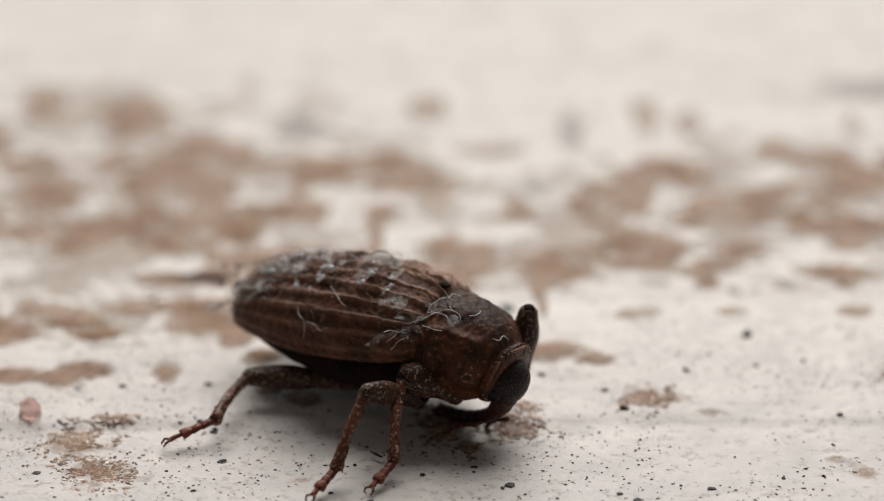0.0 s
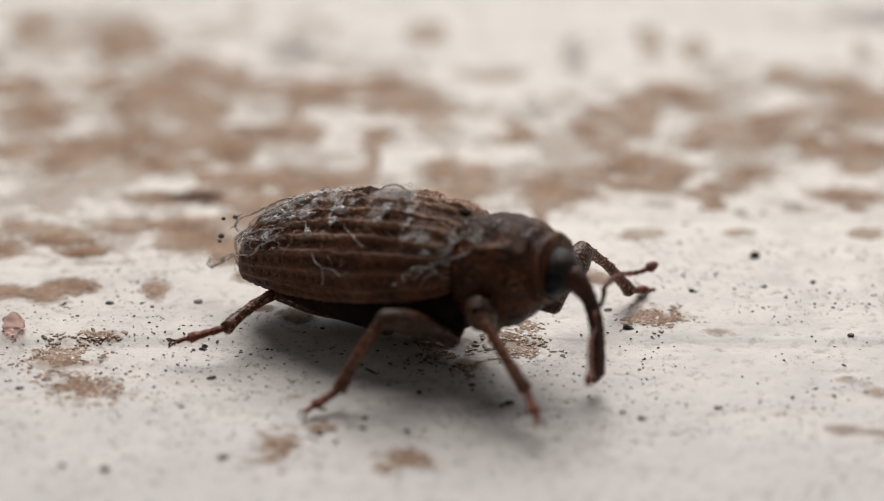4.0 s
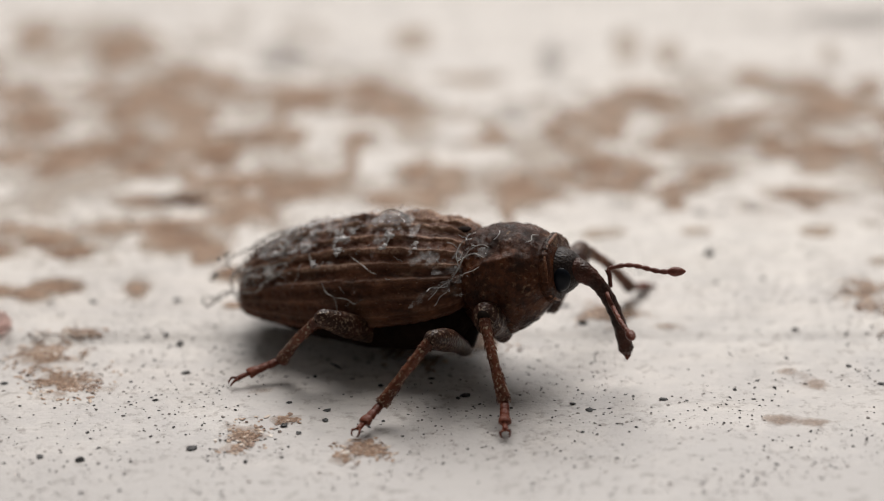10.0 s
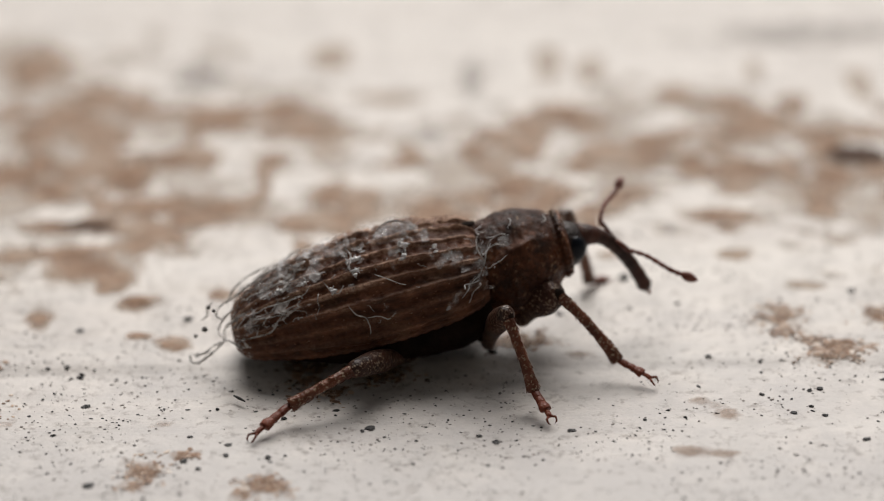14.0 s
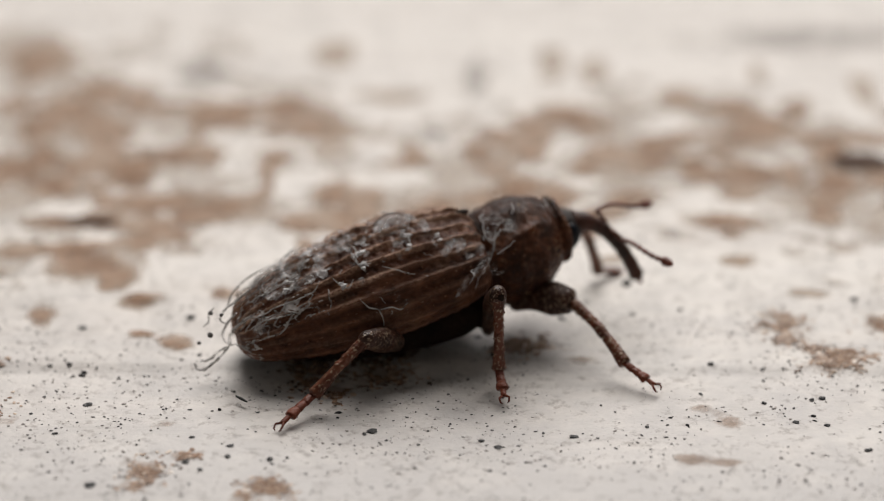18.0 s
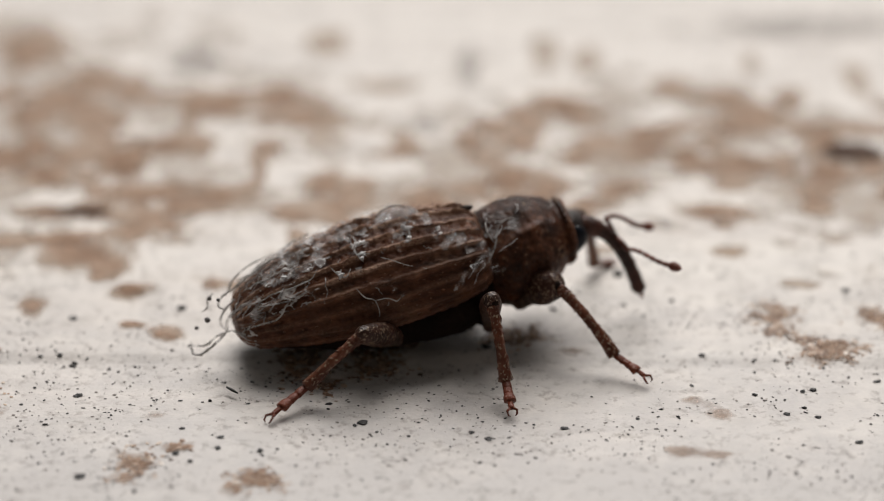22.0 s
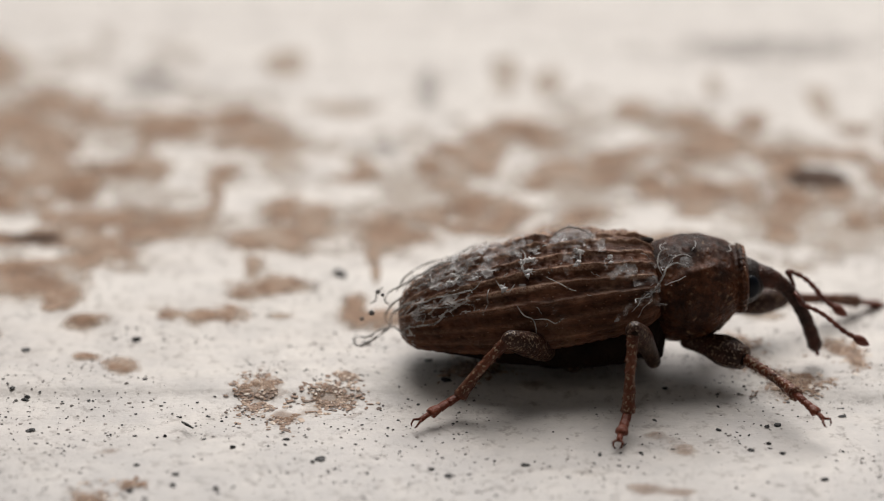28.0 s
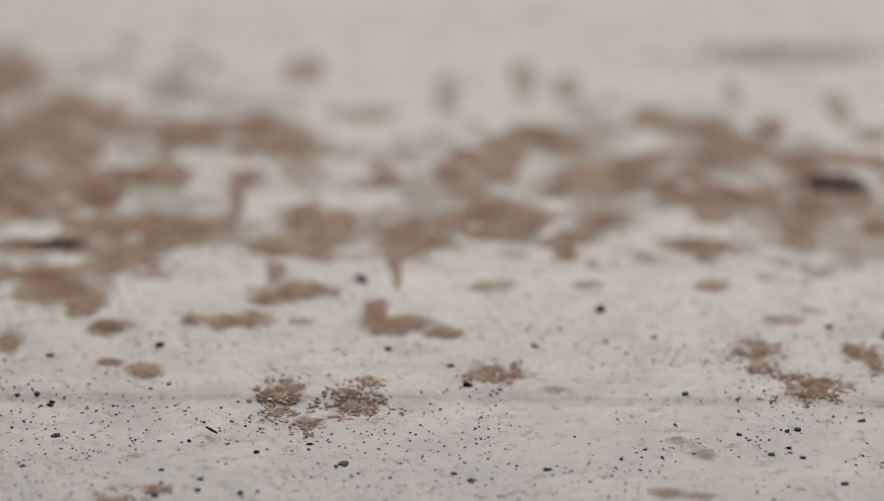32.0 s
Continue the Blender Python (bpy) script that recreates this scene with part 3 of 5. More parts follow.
def patches(name, blobs, holes, cell, lift, mat, label, ragged=0.55, freq=2.2, bias=0.06, base=0.003):
    """Each joined patch is one thin flake with a ragged outline that follows the board."""
    x0, x1 = min(b[0] - 1.5 * b[2] for b in blobs), max(b[0] + 1.5 * b[2] for b in blobs)
    y0, y1 = min(b[1] - 1.5 * b[3] for b in blobs), max(b[1] + 1.5 * b[3] for b in blobs)
    nx, ny = int((x1 - x0) / cell) + 2, int((y1 - y0) / cell) + 2
    gx, gy = np.meshgrid(x0 + cell * np.arange(nx), y0 + cell * np.arange(ny))
    f = np.full(gx.shape, -3.0)
    for bx, by, rx, ry in blobs:
        f = np.maximum(f, 1 - np.sqrt(((gx - bx) / rx) ** 2 + ((gy - by) / ry) ** 2))
    for bx, by, rx, ry in holes:
        f = np.minimum(f, 2.0 * (np.sqrt(((gx - bx) / rx) ** 2 + ((gy - by) / ry) ** 2) - 1.05))
    for j, i in np.argwhere(f > -0.9):
        p = (gx[j, i], gy[j, i])
        f[j, i] += ragged * (noise.noise((p[0] * freq, p[1] * freq * 1.5, 5.0)) + 0.6 * noise.noise((p[0] * freq * 3, p[1] * freq * 4, 8.0)) + 0.5 * noise.noise((p[0] * freq * 8, p[1] * freq * 10, 2.0))) + bias
    inside = f > 0
    # join cells into separate patches
    label_of = np.zeros((ny - 1, nx - 1), int)
    count = 0
    active = inside[:-1, :-1] | inside[1:, :-1] | inside[:-1, 1:] | inside[1:, 1:]
    for j, i in np.argwhere(active):
        if label_of[j, i]:
            continue
        count += 1
        stack = [(j, i)]
        label_of[j, i] = count
        while stack:
            a, b = stack.pop()
            for c, d in ((a + 1, b), (a - 1, b), (a, b + 1), (a, b - 1)):
                if 0 <= c < ny - 1 and 0 <= d < nx - 1 and active[c, d] and not label_of[c, d]:
                    label_of[c, d] = count
                    stack.append((c, d))
    cells = {}
    for j, i in np.argwhere(active):
        cells.setdefault(label_of[j, i], []).append((j, i))
    made = []
    for k, group in cells.items():
        if len(group) < 14:
            continue
        verts, faces, known, inward = [], [], {}, []

        def vert(x, y, v):
            key = (round(x, 4), round(y, 4))
            if key not in known:
                known[key] = len(verts)
                inward.append(min(1.0, max(0.0, v)))
                verts.append((x * MM, y * MM, (ground_height(x, y) + base + lift * min(1.0, max(0.0, v) * 4)) * MM))
            return known[key]

        for j, i in group:
            ring = [(j, i), (j, i + 1), (j + 1, i + 1), (j + 1, i)]
            poly = []
            for (a, b), (c, d) in zip(ring, ring[1:] + ring[:1]):
                va, vb = f[a, b], f[c, d]
                if va > 0:
                    poly.append(vert(gx[a, b], gy[a, b], va))
                if (va > 0) != (vb > 0):
                    s = va / (va - vb)
                    poly.append(vert(gx[a, b] + s * (gx[c, d] - gx[a, b]), gy[a, b] + s * (gy[c, d] - gy[a, b]), 0))
            poly = list(dict.fromkeys(poly))
            if len(poly) > 2:
                faces.append(poly)
        me = bpy.data.meshes.new(name)
        me.from_pydata(verts, [], faces)
        me.attributes.new("inward", "FLOAT", "POINT").data.foreach_set("value", inward)
        me.shade_smooth()
        me.materials.append(mat)
        ob = new(name, me)
        ob.parent = ground
        made.append(tagged(ob, label))
    return made


patches("faded_patch", WASH, [], 0.07, 0.0, STAIN_WASH, "wide pale tan wash where the paint has thinned", 1.5, 1.1, -0.05, 0.0015)
for rows in (BLOT_FAR_LEFT, BLOT_LEFT, BLOT_MIDDLE, BLOT_RIGHT, BLOT_FAR_RIGHT, BLOT_EDGE_RIGHT, BLOT_BEYOND_LEFT, BLOT_NEAR):
    patches("faded_patch", rows, BLOT_HOLLOW, 0.05, 0.0, STAIN_PALE, "faded tan rim where the paint has thinned", 0.6, 2.6, 0.14, 0.003)
    patches("bare_patch", rows, BLOT_HOLLOW, 0.036, 0.006, STAIN, "brown bare patch in the white paint", 0.6, 3.2, 0.10, 0.008)
patches("faded_patch", BLOT_FAINT, [], 0.05, 0.0, STAIN_PALE, "faint tan patch where the paint has thinned", 0.6, 2.4, 0.1, 0.003)
patches("faded_patch", FAINT, [], 0.03, 0.0, STAIN_GRIT, "faint tan stain on the paint", 0.9, 3.0, 0.1)
for rows in (GRIT_A, GRIT_L):
    patches("bare_patch", rows, [], 0.025, 0.006, STAIN_GRIT, "brown gritty patch in the white paint", 1.0, 3.0, -0.05)
patches("smudge", SMUDGES, [], 0.06, 0.004, STAIN_GREY, "faint grey smudge on the paint", 0.6, 1.5)
patches("pit", BLOT_PIT, [], 0.04, 0.004, STAIN_DARK, "dark brown hollow in a bare patch", 0.35, 1.6, 0.15, 0.017)


# ---- sand grains on the near patches, and black specks ----
ROCK = ((1, 0, 0), (0, 1, 0), (-1, 0, 0), (0, -1, 0), (0, 0, 1), (0.7, 0.7, 0.5), (-0.7, 0.7, 0.5), (-0.7, -0.7, 0.5), (0.7, -0.7, 0.5))
ROCK_FACES = ((0, 5, 8), (0, 1, 5), (1, 6, 5), (1, 2, 6), (2, 7, 6), (2, 3, 7), (3, 8, 7), (3, 0, 8), (4, 8, 5), (4, 5, 6), (4, 6, 7), (4, 7, 8))


def rock(verts, faces, x, y, r, rng, flat=0.6, long=1.0):
    a, n0 = rng.uniform(0, 6.28), len(verts)
    sx, sy, sz = r * rng.uniform(0.7, 1.2) * long, r * rng.uniform(0.6, 1.1), r * flat * rng.uniform(0.6, 1.2)
    z0 = ground_height(x, y) + 0.002
    for vx, vy, vz in ROCK:
        k = rng.uniform(0.75, 1.2)
        px, py = vx * sx * k, vy * sy * k
        verts.append(((x + px * math.cos(a) - py * math.sin(a)) * MM, (y + px * math.sin(a) + py * math.cos(a)) * MM, (z0 + vz * sz * k) * MM))
    faces.extend(tuple(n0 + i for i in q) for q in ROCK_FACES)


def joined(name, verts, faces, mat, label, category="", group="", kind="stuff"):
    me = bpy.data.meshes.new(name)
    me.from_pydata(verts, [], faces)
    me.materials.append(mat)
    return tagged(new(name, me), label, category, group, kind)


def build_grit():
    rng = random.Random(4)
    for bx, by, rx, ry in GRIT_A + GRIT_L:
        verts, faces = [], []
        for _ in range(int(900 * rx * ry / 0.1) + 20):
            a, q = rng.uniform(0, 6.28), abs(rng.gauss(0, 0.55))
            x, y = bx + rx * 1.08 * q * math.cos(a), by + ry * 1.08 * q * math.sin(a)
            if noise.noise((x * 5, y * 6, 2)) > -0.12:
                rock(verts, faces, x, y, rng.uniform(0.008, 0.026), rng, 0.32, rng.choice((1.0, 1.0, 1.5, 1.9)))
        joined("sand_grains", verts, faces, GRAIN, "tan sand grains heaped on a brown patch of the board", "sand")


def build_specks():
    rng = random.Random(9)
    for x, y, r in DOTS_A + DOTS_B + DOTS_L:
        verts, faces = [], []
        rock(verts, faces, x, y, r * 1.15, rng, 0.55, 1.15)
        joined("dirt_speck", verts, faces, SPECK_BLACK, "large black speck of dirt on the white board" if r > 0.034 else "small black speck of dirt on the white board", "speck", "black specks on the board", "")
    verts, faces = [], []
    n = 0
    while n < 5600:
        x, y = rng.uniform(-6.5, 6.5), -5.8 + 5.4 * rng.random() ** 0.95
        if noise.noise((x * 0.9, y * 1.4, 4)) + 0.25 * rng.random() > 0.02 or y < -3.2 and rng.random() < 0.12:
            rock(verts, faces, x, y, rng.choice((0.004, 0.005, 0.006, 0.007, 0.009, 0.010, 0.012, 0.015)) * rng.uniform(0.8, 1.3), rng, 0.5, rng.choice((1, 1, 1, 1.5)))
            n += 1
    joined("paint_specks", verts, faces, SPECK, "fine black specks scattered over the white paint", "specks")
    verts, faces = [], []
    for _ in range(420):
        x, y = rng.uniform(-6.5, 6.5), rng.uniform(-0.4, 8)
        rock(verts, faces, x, y, rng.uniform(0.012, 0.03), rng, 0.4, 1.3)
    joined("paint_specks", verts, faces, SPECK, "sparse dark specks on the bare and painted board", "specks")
    # one dark splinter
    bm = tube(bmesh.new(), [(-1.60, -3.25, 0.012), (-1.55, -3.31, 0.016), (-1.49, -3.37, 0.012)], [0.008, 0.014, 0.007], 6)
    tagged(part("splinter", bm, SPECK, ground), "tiny dark splinter")


def build_pink_grain():
    bm = blob(bmesh.new(), (0, 0, 0.09), (0.105, 0.10, 0.095), 0.35, 3)
    g = part("pink_grain", bm, PINK)
    g.matrix_world = Matrix.Translation((-4.81 * MM, -2.46 * MM, 0))
    tagged(g, "small round translucent pink grain on the board", "grain")


build_grit()
build_specks()
build_pink_grain()


# ---- unseen plain slab behind the camera, added to keep light off the near side ----
def build_slab():
    bm = bmesh.new()
    bmesh.ops.create_cube(bm, size=1.0)
    bmesh.ops.scale(bm, vec=(900, 20, 420), verts=bm.verts)
    bmesh.ops.translate(bm, vec=(0, -85, 208), verts=bm.verts)
    tagged(part("light_block", bm, SLAB, smooth=False), "unseen plain slab added behind the camera to block light", "wall", kind="structure")


build_slab()

# ---- the weevil: x ahead, y to its left, z up, the origin where wing cases meet the pronotum ----
weevil = tagged(new("weevil"), "brown long-snouted weevil with striped wing cases and clinging white lint", "weevil")
TOP = [(-2.38, -0.10), (-2.36, 0.0), (-2.31, 0.07), (-2.22, 0.15), (-2.02, 0.25), (-1.64, 0.40), (-1.15, 0.49), (-0.72, 0.52), (-0.38, 0.50), (-0.10, 0.46), (0.00, 0.41), (0.06, 0.31)]
SIDE = [(-2.38, 0.06), (-2.36, 0.20), (-2.31, 0.32), (-2.22, 0.41), (-2.02, 0.50), (-1.64, 0.62), (-1.15, 0.69), (-0.72, 0.70), (-0.29, 0.66), (-0.06, 0.58), (0.02, 0.49), (0.06, 0.40)]
EDGE = [(-2.38, -0.22), (-2.2, -0.24), (-1.7, -0.22), (-1.15, -0.19), (-0.4, -0.12), (0.06, -0.06)]
UNDER = [(-2.33, -0.32), (-2.12, -0.38), (-1.54, -0.54), (-0.9, -0.67), (-0.3, -0.69), (-0.05, -0.62), (0.06, -0.52), (0.15, -0.38)]


def elytron(side):
    bm = bmesh.new()
    uv = bm.loops.layers.uv.new("around")
    nx, nt, stripes = 230, 190, 8
    grid = []
    for i in range(nx + 1):
        x = 0.06 - 2.44 * (1 - (1 - i / nx) ** 1.5)
        w, top, edge = curve_at(SIDE, x), curve_at(TOP, x), curve_at(EDGE, x)
        row = []
        for k in range(nt + 1):
            u = k / nt
            th = radians(106 * u)
            uw = u * stripes + 0.16 * noise.noise((x * 1.6, u * 3, side * 5.0)) + 0.06 * noise.noise((x * 7, u * 6, side * 3.0))
            near_crest = abs((uw % 1.0) - 0.5)
            strong = (1.0 if int(uw) % 2 == 0 else 0.6) * float(np.interp(u, [0, 0.5, 0.75, 1], [1, 1, 0.35, 0.2]))
            ridge = strong * math.exp(-(near_crest / 0.125) ** 2) * max(0.2, 0.85 + 0.7 * noise.noise((x * 4, uw * 2, 2.0)) + 0.55 * noise.noise((x * 19, uw * 5, 7.0)))
            pit = max(0.0, math.sin(x * 58 + int(uw + 0.5) * 1.9)) * math.exp(-((0.5 - near_crest) / 0.16) ** 2)
            r = 1 + 0.075 * ridge - 0.024 * pit + 0.020 * noise.noise((x * 2.2, u * 5, side)) + 0.014 * noise.noise((x * 11, u * 22, side)) + 0.009 * noise.noise((x * 30, u * 52, side))
            y = w * math.sin(th) * r
            z = edge + (top - edge) * math.cos(th) * r if th < math.pi / 2 else edge + 0.5 * (top - edge) * math.cos(th) * r
            row.append((bm.verts.new((x, side * max(0.003, y), z)), uw))
        grid.append(row)
    for a, b in zip(grid, grid[1:]):
        for p, q, r, s in zip(a, a[1:], b[1:], b):
            quad = (p, q, r, s) if side > 0 else (s, r, q, p)
            face = bm.faces.new([v for v, _ in quad])
            for loop, (_, u) in zip(face.loops, quad):
                loop[uv].uv = (u, loop.vert.co.x)
    return bm


part("elytron", elytron(-1), ELYTRA, weevil, "brown wing case with pale raised stripes")
part("elytron", elytron(1), ELYTRA, weevil, "brown wing case with pale raised stripes")


def loft(rows, sides=40, lumps=0.0, seed=0.0):
    """A closed body from rows of x, half width, top and bottom."""
    bm = bmesh.new()
    rings = []
    for x, w, top, low in rows:
        c, h = (top + low) / 2, (top - low) / 2
        ring = []
        for k in range(sides):
            a = 2 * math.pi * k / sides
            r = 1 + lumps * noise.noise((x * 9, math.cos(a) * 4, math.sin(a) * 4 + seed))
            ring.append(bm.verts.new((x, w * r * math.cos(a), c + h * r * math.sin(a))))
        rings.append(ring)
    for r, q in zip(rings, rings[1:]):
        for k in range(sides):
            bm.faces.new((r[k], q[k], q[(k + 1) % sides], r[(k + 1) % sides]))
    bm.faces.new(rings[0])
    bm.faces.new(rings[-1][::-1])
    bmesh.ops.recalc_face_normals(bm, faces=bm.faces)
    return bm


def build_trunk():
    rows = []
    for i in range(61):
        x = -2.31 + 2.43 * i / 60
        low = curve_at(UNDER, x) + (0.02 * abs(math.sin(x * 6.5)) if x < -0.7 else 0)
        rows.append((x, 0.93 * curve_at(SIDE, x), curve_at(EDGE, x) + 0.12, low))
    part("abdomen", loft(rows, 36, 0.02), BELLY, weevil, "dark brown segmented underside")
    part("scutellum", blob(bmesh.new(), (-0.03, 0, 0.455), (0.07, 0.05, 0.025), 0.1, 2), BELLY, weevil)
    # pronotum: a barrel with a swollen flank under a raised fold, and a narrow collar in front
    prof = [(-0.13, 0.34, 0.28, -0.34), (-0.08, 0.38, 0.33, -0.42), (0.0, 0.425, 0.385, -0.49), (0.12, 0.485, 0.43, -0.53), (0.28, 0.525, 0.455, -0.55), (0.46, 0.515, 0.45, -0.53), (0.60, 0.455, 0.42, -0.44), (0.70, 0.385, 0.375, -0.35), (0.745, 0.335, 0.325, -0.30), (0.77, 0.325, 0.315, -0.29), (0.80, 0.350, 0.345, -0.30), (0.845, 0.335, 0.325, -0.27), (0.87, 0.27, 0.26, -0.22)]
    bm = bmesh.new()
    rings, sides = [], 150
    for x in np.linspace(-0.13, 0.87, 110).tolist():
        w, top, low = [float(np.interp(x, [p[0] for p in prof], [p[j] for p in prof])) for j in (1, 2, 3)]
        fold = float(np.interp(x, [-0.1, 0.1, 0.28, 0.62, 0.84], [84, 62, 50, 42, 46]))
        strength = float(np.interp(x, [-0.1, 0.05, 0.5, 0.7], [0.4, 1.0, 0.8, 0.0]))
        ring = []
        for k in range(sides):
            a = 2 * math.pi * k / sides
            ca, sa = math.cos(a), math.sin(a)
            lean = abs(math.degrees(math.atan2(ca, sa)))
            # the sharp side fold with a hollow above it and a swelling below, and the dimple on the flank
            q = 1 + strength * (0.050 * math.exp(-((lean - fold) / 4.5) ** 2) - 0.055 * math.exp(-((lean - fold + 13) / 9) ** 2)) + 0.035 * math.exp(-((lean - fold - 42) / 24) ** 2)
            q += 0.030 * noise.noise((x * 6, ca * 3, sa * 3)) + 0.016 * noise.noise((x * 22, ca * 11, sa * 11))
            dimple = ((lean - 88) / 11) ** 2 + ((x - 0.42) / 0.085) ** 2
            q += -0.045 * math.exp(-dimple) + 0.022 * math.exp(-((math.sqrt(dimple) - 1.5) / 0.45) ** 2)
            # close-set pits over the back, fading down the flank
            d = noise.voronoi(Vector((x * 13, ca * 6.5 + 0.4 * noise.noise((x * 5, sa * 4, 1.0)), sa * 6.5)))[0]
            q -= 0.024 * max(0.0, 0.5 + 1.4 * noise.noise((x * 4, ca * 3, sa * 3 + 9))) * max(0.0, 1 - d[0] / 0.42) * float(np.interp(lean, [40, 95], [1.0, 0.35])) * float(np.interp(x, [0.7, 0.76], [1.0, 0.2]))
            # fine upright ribs on the collar
            if 0.76 < x < 0.86:
                q += 0.016 * math.sin(a * 34 + 3 * noise.noise((ca * 3, sa * 3, 4.0))) + 0.02 * noise.noise((x * 30, ca * 9, sa * 9))
            ring.append(bm.verts.new((x, w * q * ca, (top + low) / 2 + (top - low) / 2 * q * sa)))
        rings.append(ring)
    for r, q in zip(rings, rings[1:]):
        for k in range(sides):
            bm.faces.new((r[k], r[(k + 1) % sides], q[(k + 1) % sides], q[k]))
    bm.faces.new(rings[0][::-1])
    bm.faces.new(rings[-1])
    bmesh.ops.recalc_face_normals(bm, faces=bm.faces)
    barrel = part("pronotum", bm, SHELL, weevil, "pitted coppery brown pronotum with a raised side fold")
    bm = bmesh.new()
    loop = []
    for k in range(49):
        a = 2 * math.pi * k / 48
        q = 1 + 0.04 * noise.noise((math.cos(a) * 3, math.sin(a) * 3, 6.0))
        loop.append((0.832 + 0.012 * math.sin(5 * a), 0.325 * q * math.cos(a), 0.03 + 0.29 * q * math.sin(a)))
    tube(bm, loop, [0.016 + 0.008 * noise.noise((k * 0.9, 0, 0)) for k in range(49)], 8)
    part("collar", bm, COLLAR, barrel, "pale coppery collar behind the head")
    return barrel


pronotum = build_trunk()
HINGE = Vector((0, 0, 0.28))

PIVOT = Vector((0.82, 0, -0.03))
ELBOWS = {-1: Vector((0.58, -0.10, -0.17)), 1: Vector((0.43, 0.14, 0.07))}


def build_head():
    head = part("head", blob(bmesh.new(), (0.0, 0, 0.03), (0.235, 0.235, 0.225), 0.03, 2, 28, 18), CROWN, weevil, "dark rounded head")
    p0, p1, p2 = Vector((0.16, 0, 0.07)), Vector((0.52, 0, 0.07)), Vector((0.72, 0, -0.68))
    pts = [(1 - s) ** 2 * p0 + 2 * s * (1 - s) * p1 + s * s * p2 for s in np.linspace(0, 1, 30).tolist()]
    rad = [0.130 - 0.052 * min(1, s * 3) - 0.014 * s + 0.012 * max(0, s - 0.8) * 5 - (0.03 if s > 0.98 else 0) + 0.004 * math.sin(s * 60) for s in np.linspace(0, 1, 30).tolist()]
    part("snout", tube(bmesh.new(), pts, rad, 16, 0.95), SNOUT, head, "long down-curved dark brown snout")
    bm = bmesh.new()
    for s in (-1, 1):
        tube(bm, [p2 + Vector((-0.01, 0.03 * s, 0.03)), p2 + Vector((0.015, 0.035 * s, -0.03)), p2 + Vector((0.01, 0.008 * s, -0.06))], [0.022, 0.018, 0.005], 6)
    part("mandibles", bm, FOOT, head)
    for s in (-1, 1):
        part("eye", blob(bmesh.new(), (0.075, 0.158 * s, 0.035), (0.105, 0.078, 0.125), 0.0, 1, 20, 14), EYE, head, "black glossy eye")
        part("scape", tube(bmesh.new(), [(0.50, 0.055 * s, -0.06), Vector((0.49, 0.11 * s, -0.02)).lerp(ELBOWS[s], 0.5), ELBOWS[s]], [0.018, 0.022, 0.028], 8), FEELER, head)
    return head


head = build_head()


def build_antenna(s):
    pts, rad = [], []
    for i in range(43):
        x = 0.56 * i / 42
        pts.append((x, 0.018 * math.sin(x * 7) * s, 0.030 * math.sin(x * 9)))
        rad.append(0.0145 + 0.008 * abs(math.sin(math.pi * i / 6)) + 0.004 * i / 42)
    a = part("antenna", tube(bmesh.new(), pts, rad, 8), FEELER, weevil, "jointed red-brown antenna")
    cl = [(0.55 + 0.17 * q, 0.018 * math.sin(3.9) * s, 0.030 * math.sin(5.0) + 0.0 * q) for q in np.linspace(0, 1, 14).tolist()]
    part("club", tube(bmesh.new(), cl, [0.018, 0.026, 0.034, 0.040, 0.044, 0.046, 0.046, 0.044, 0.042, 0.038, 0.033, 0.026, 0.016, 0.005], 10), FEELER, a, "swollen antenna club")
    return a


antennae = {"near": build_antenna(-1), "far": build_antenna(1)}

# ---- legs: hip place, thigh, shin and foot lengths ----
LEGS = {
    "fore": (Vector((0.30, 0.26, -0.47)), 0.57, 0.84, 0.42),
    "mid": (Vector((-0.05, 0.40, -0.58)), 0.93, 0.74, 0.42),
    "far fore": (Vector((0.60, 0.36, -0.48)), 0.70, 0.92, 0.42),
    "hind": (Vector((-0.81, 0.32, -0.60)), 1.02, 0.69, 0.53),
}


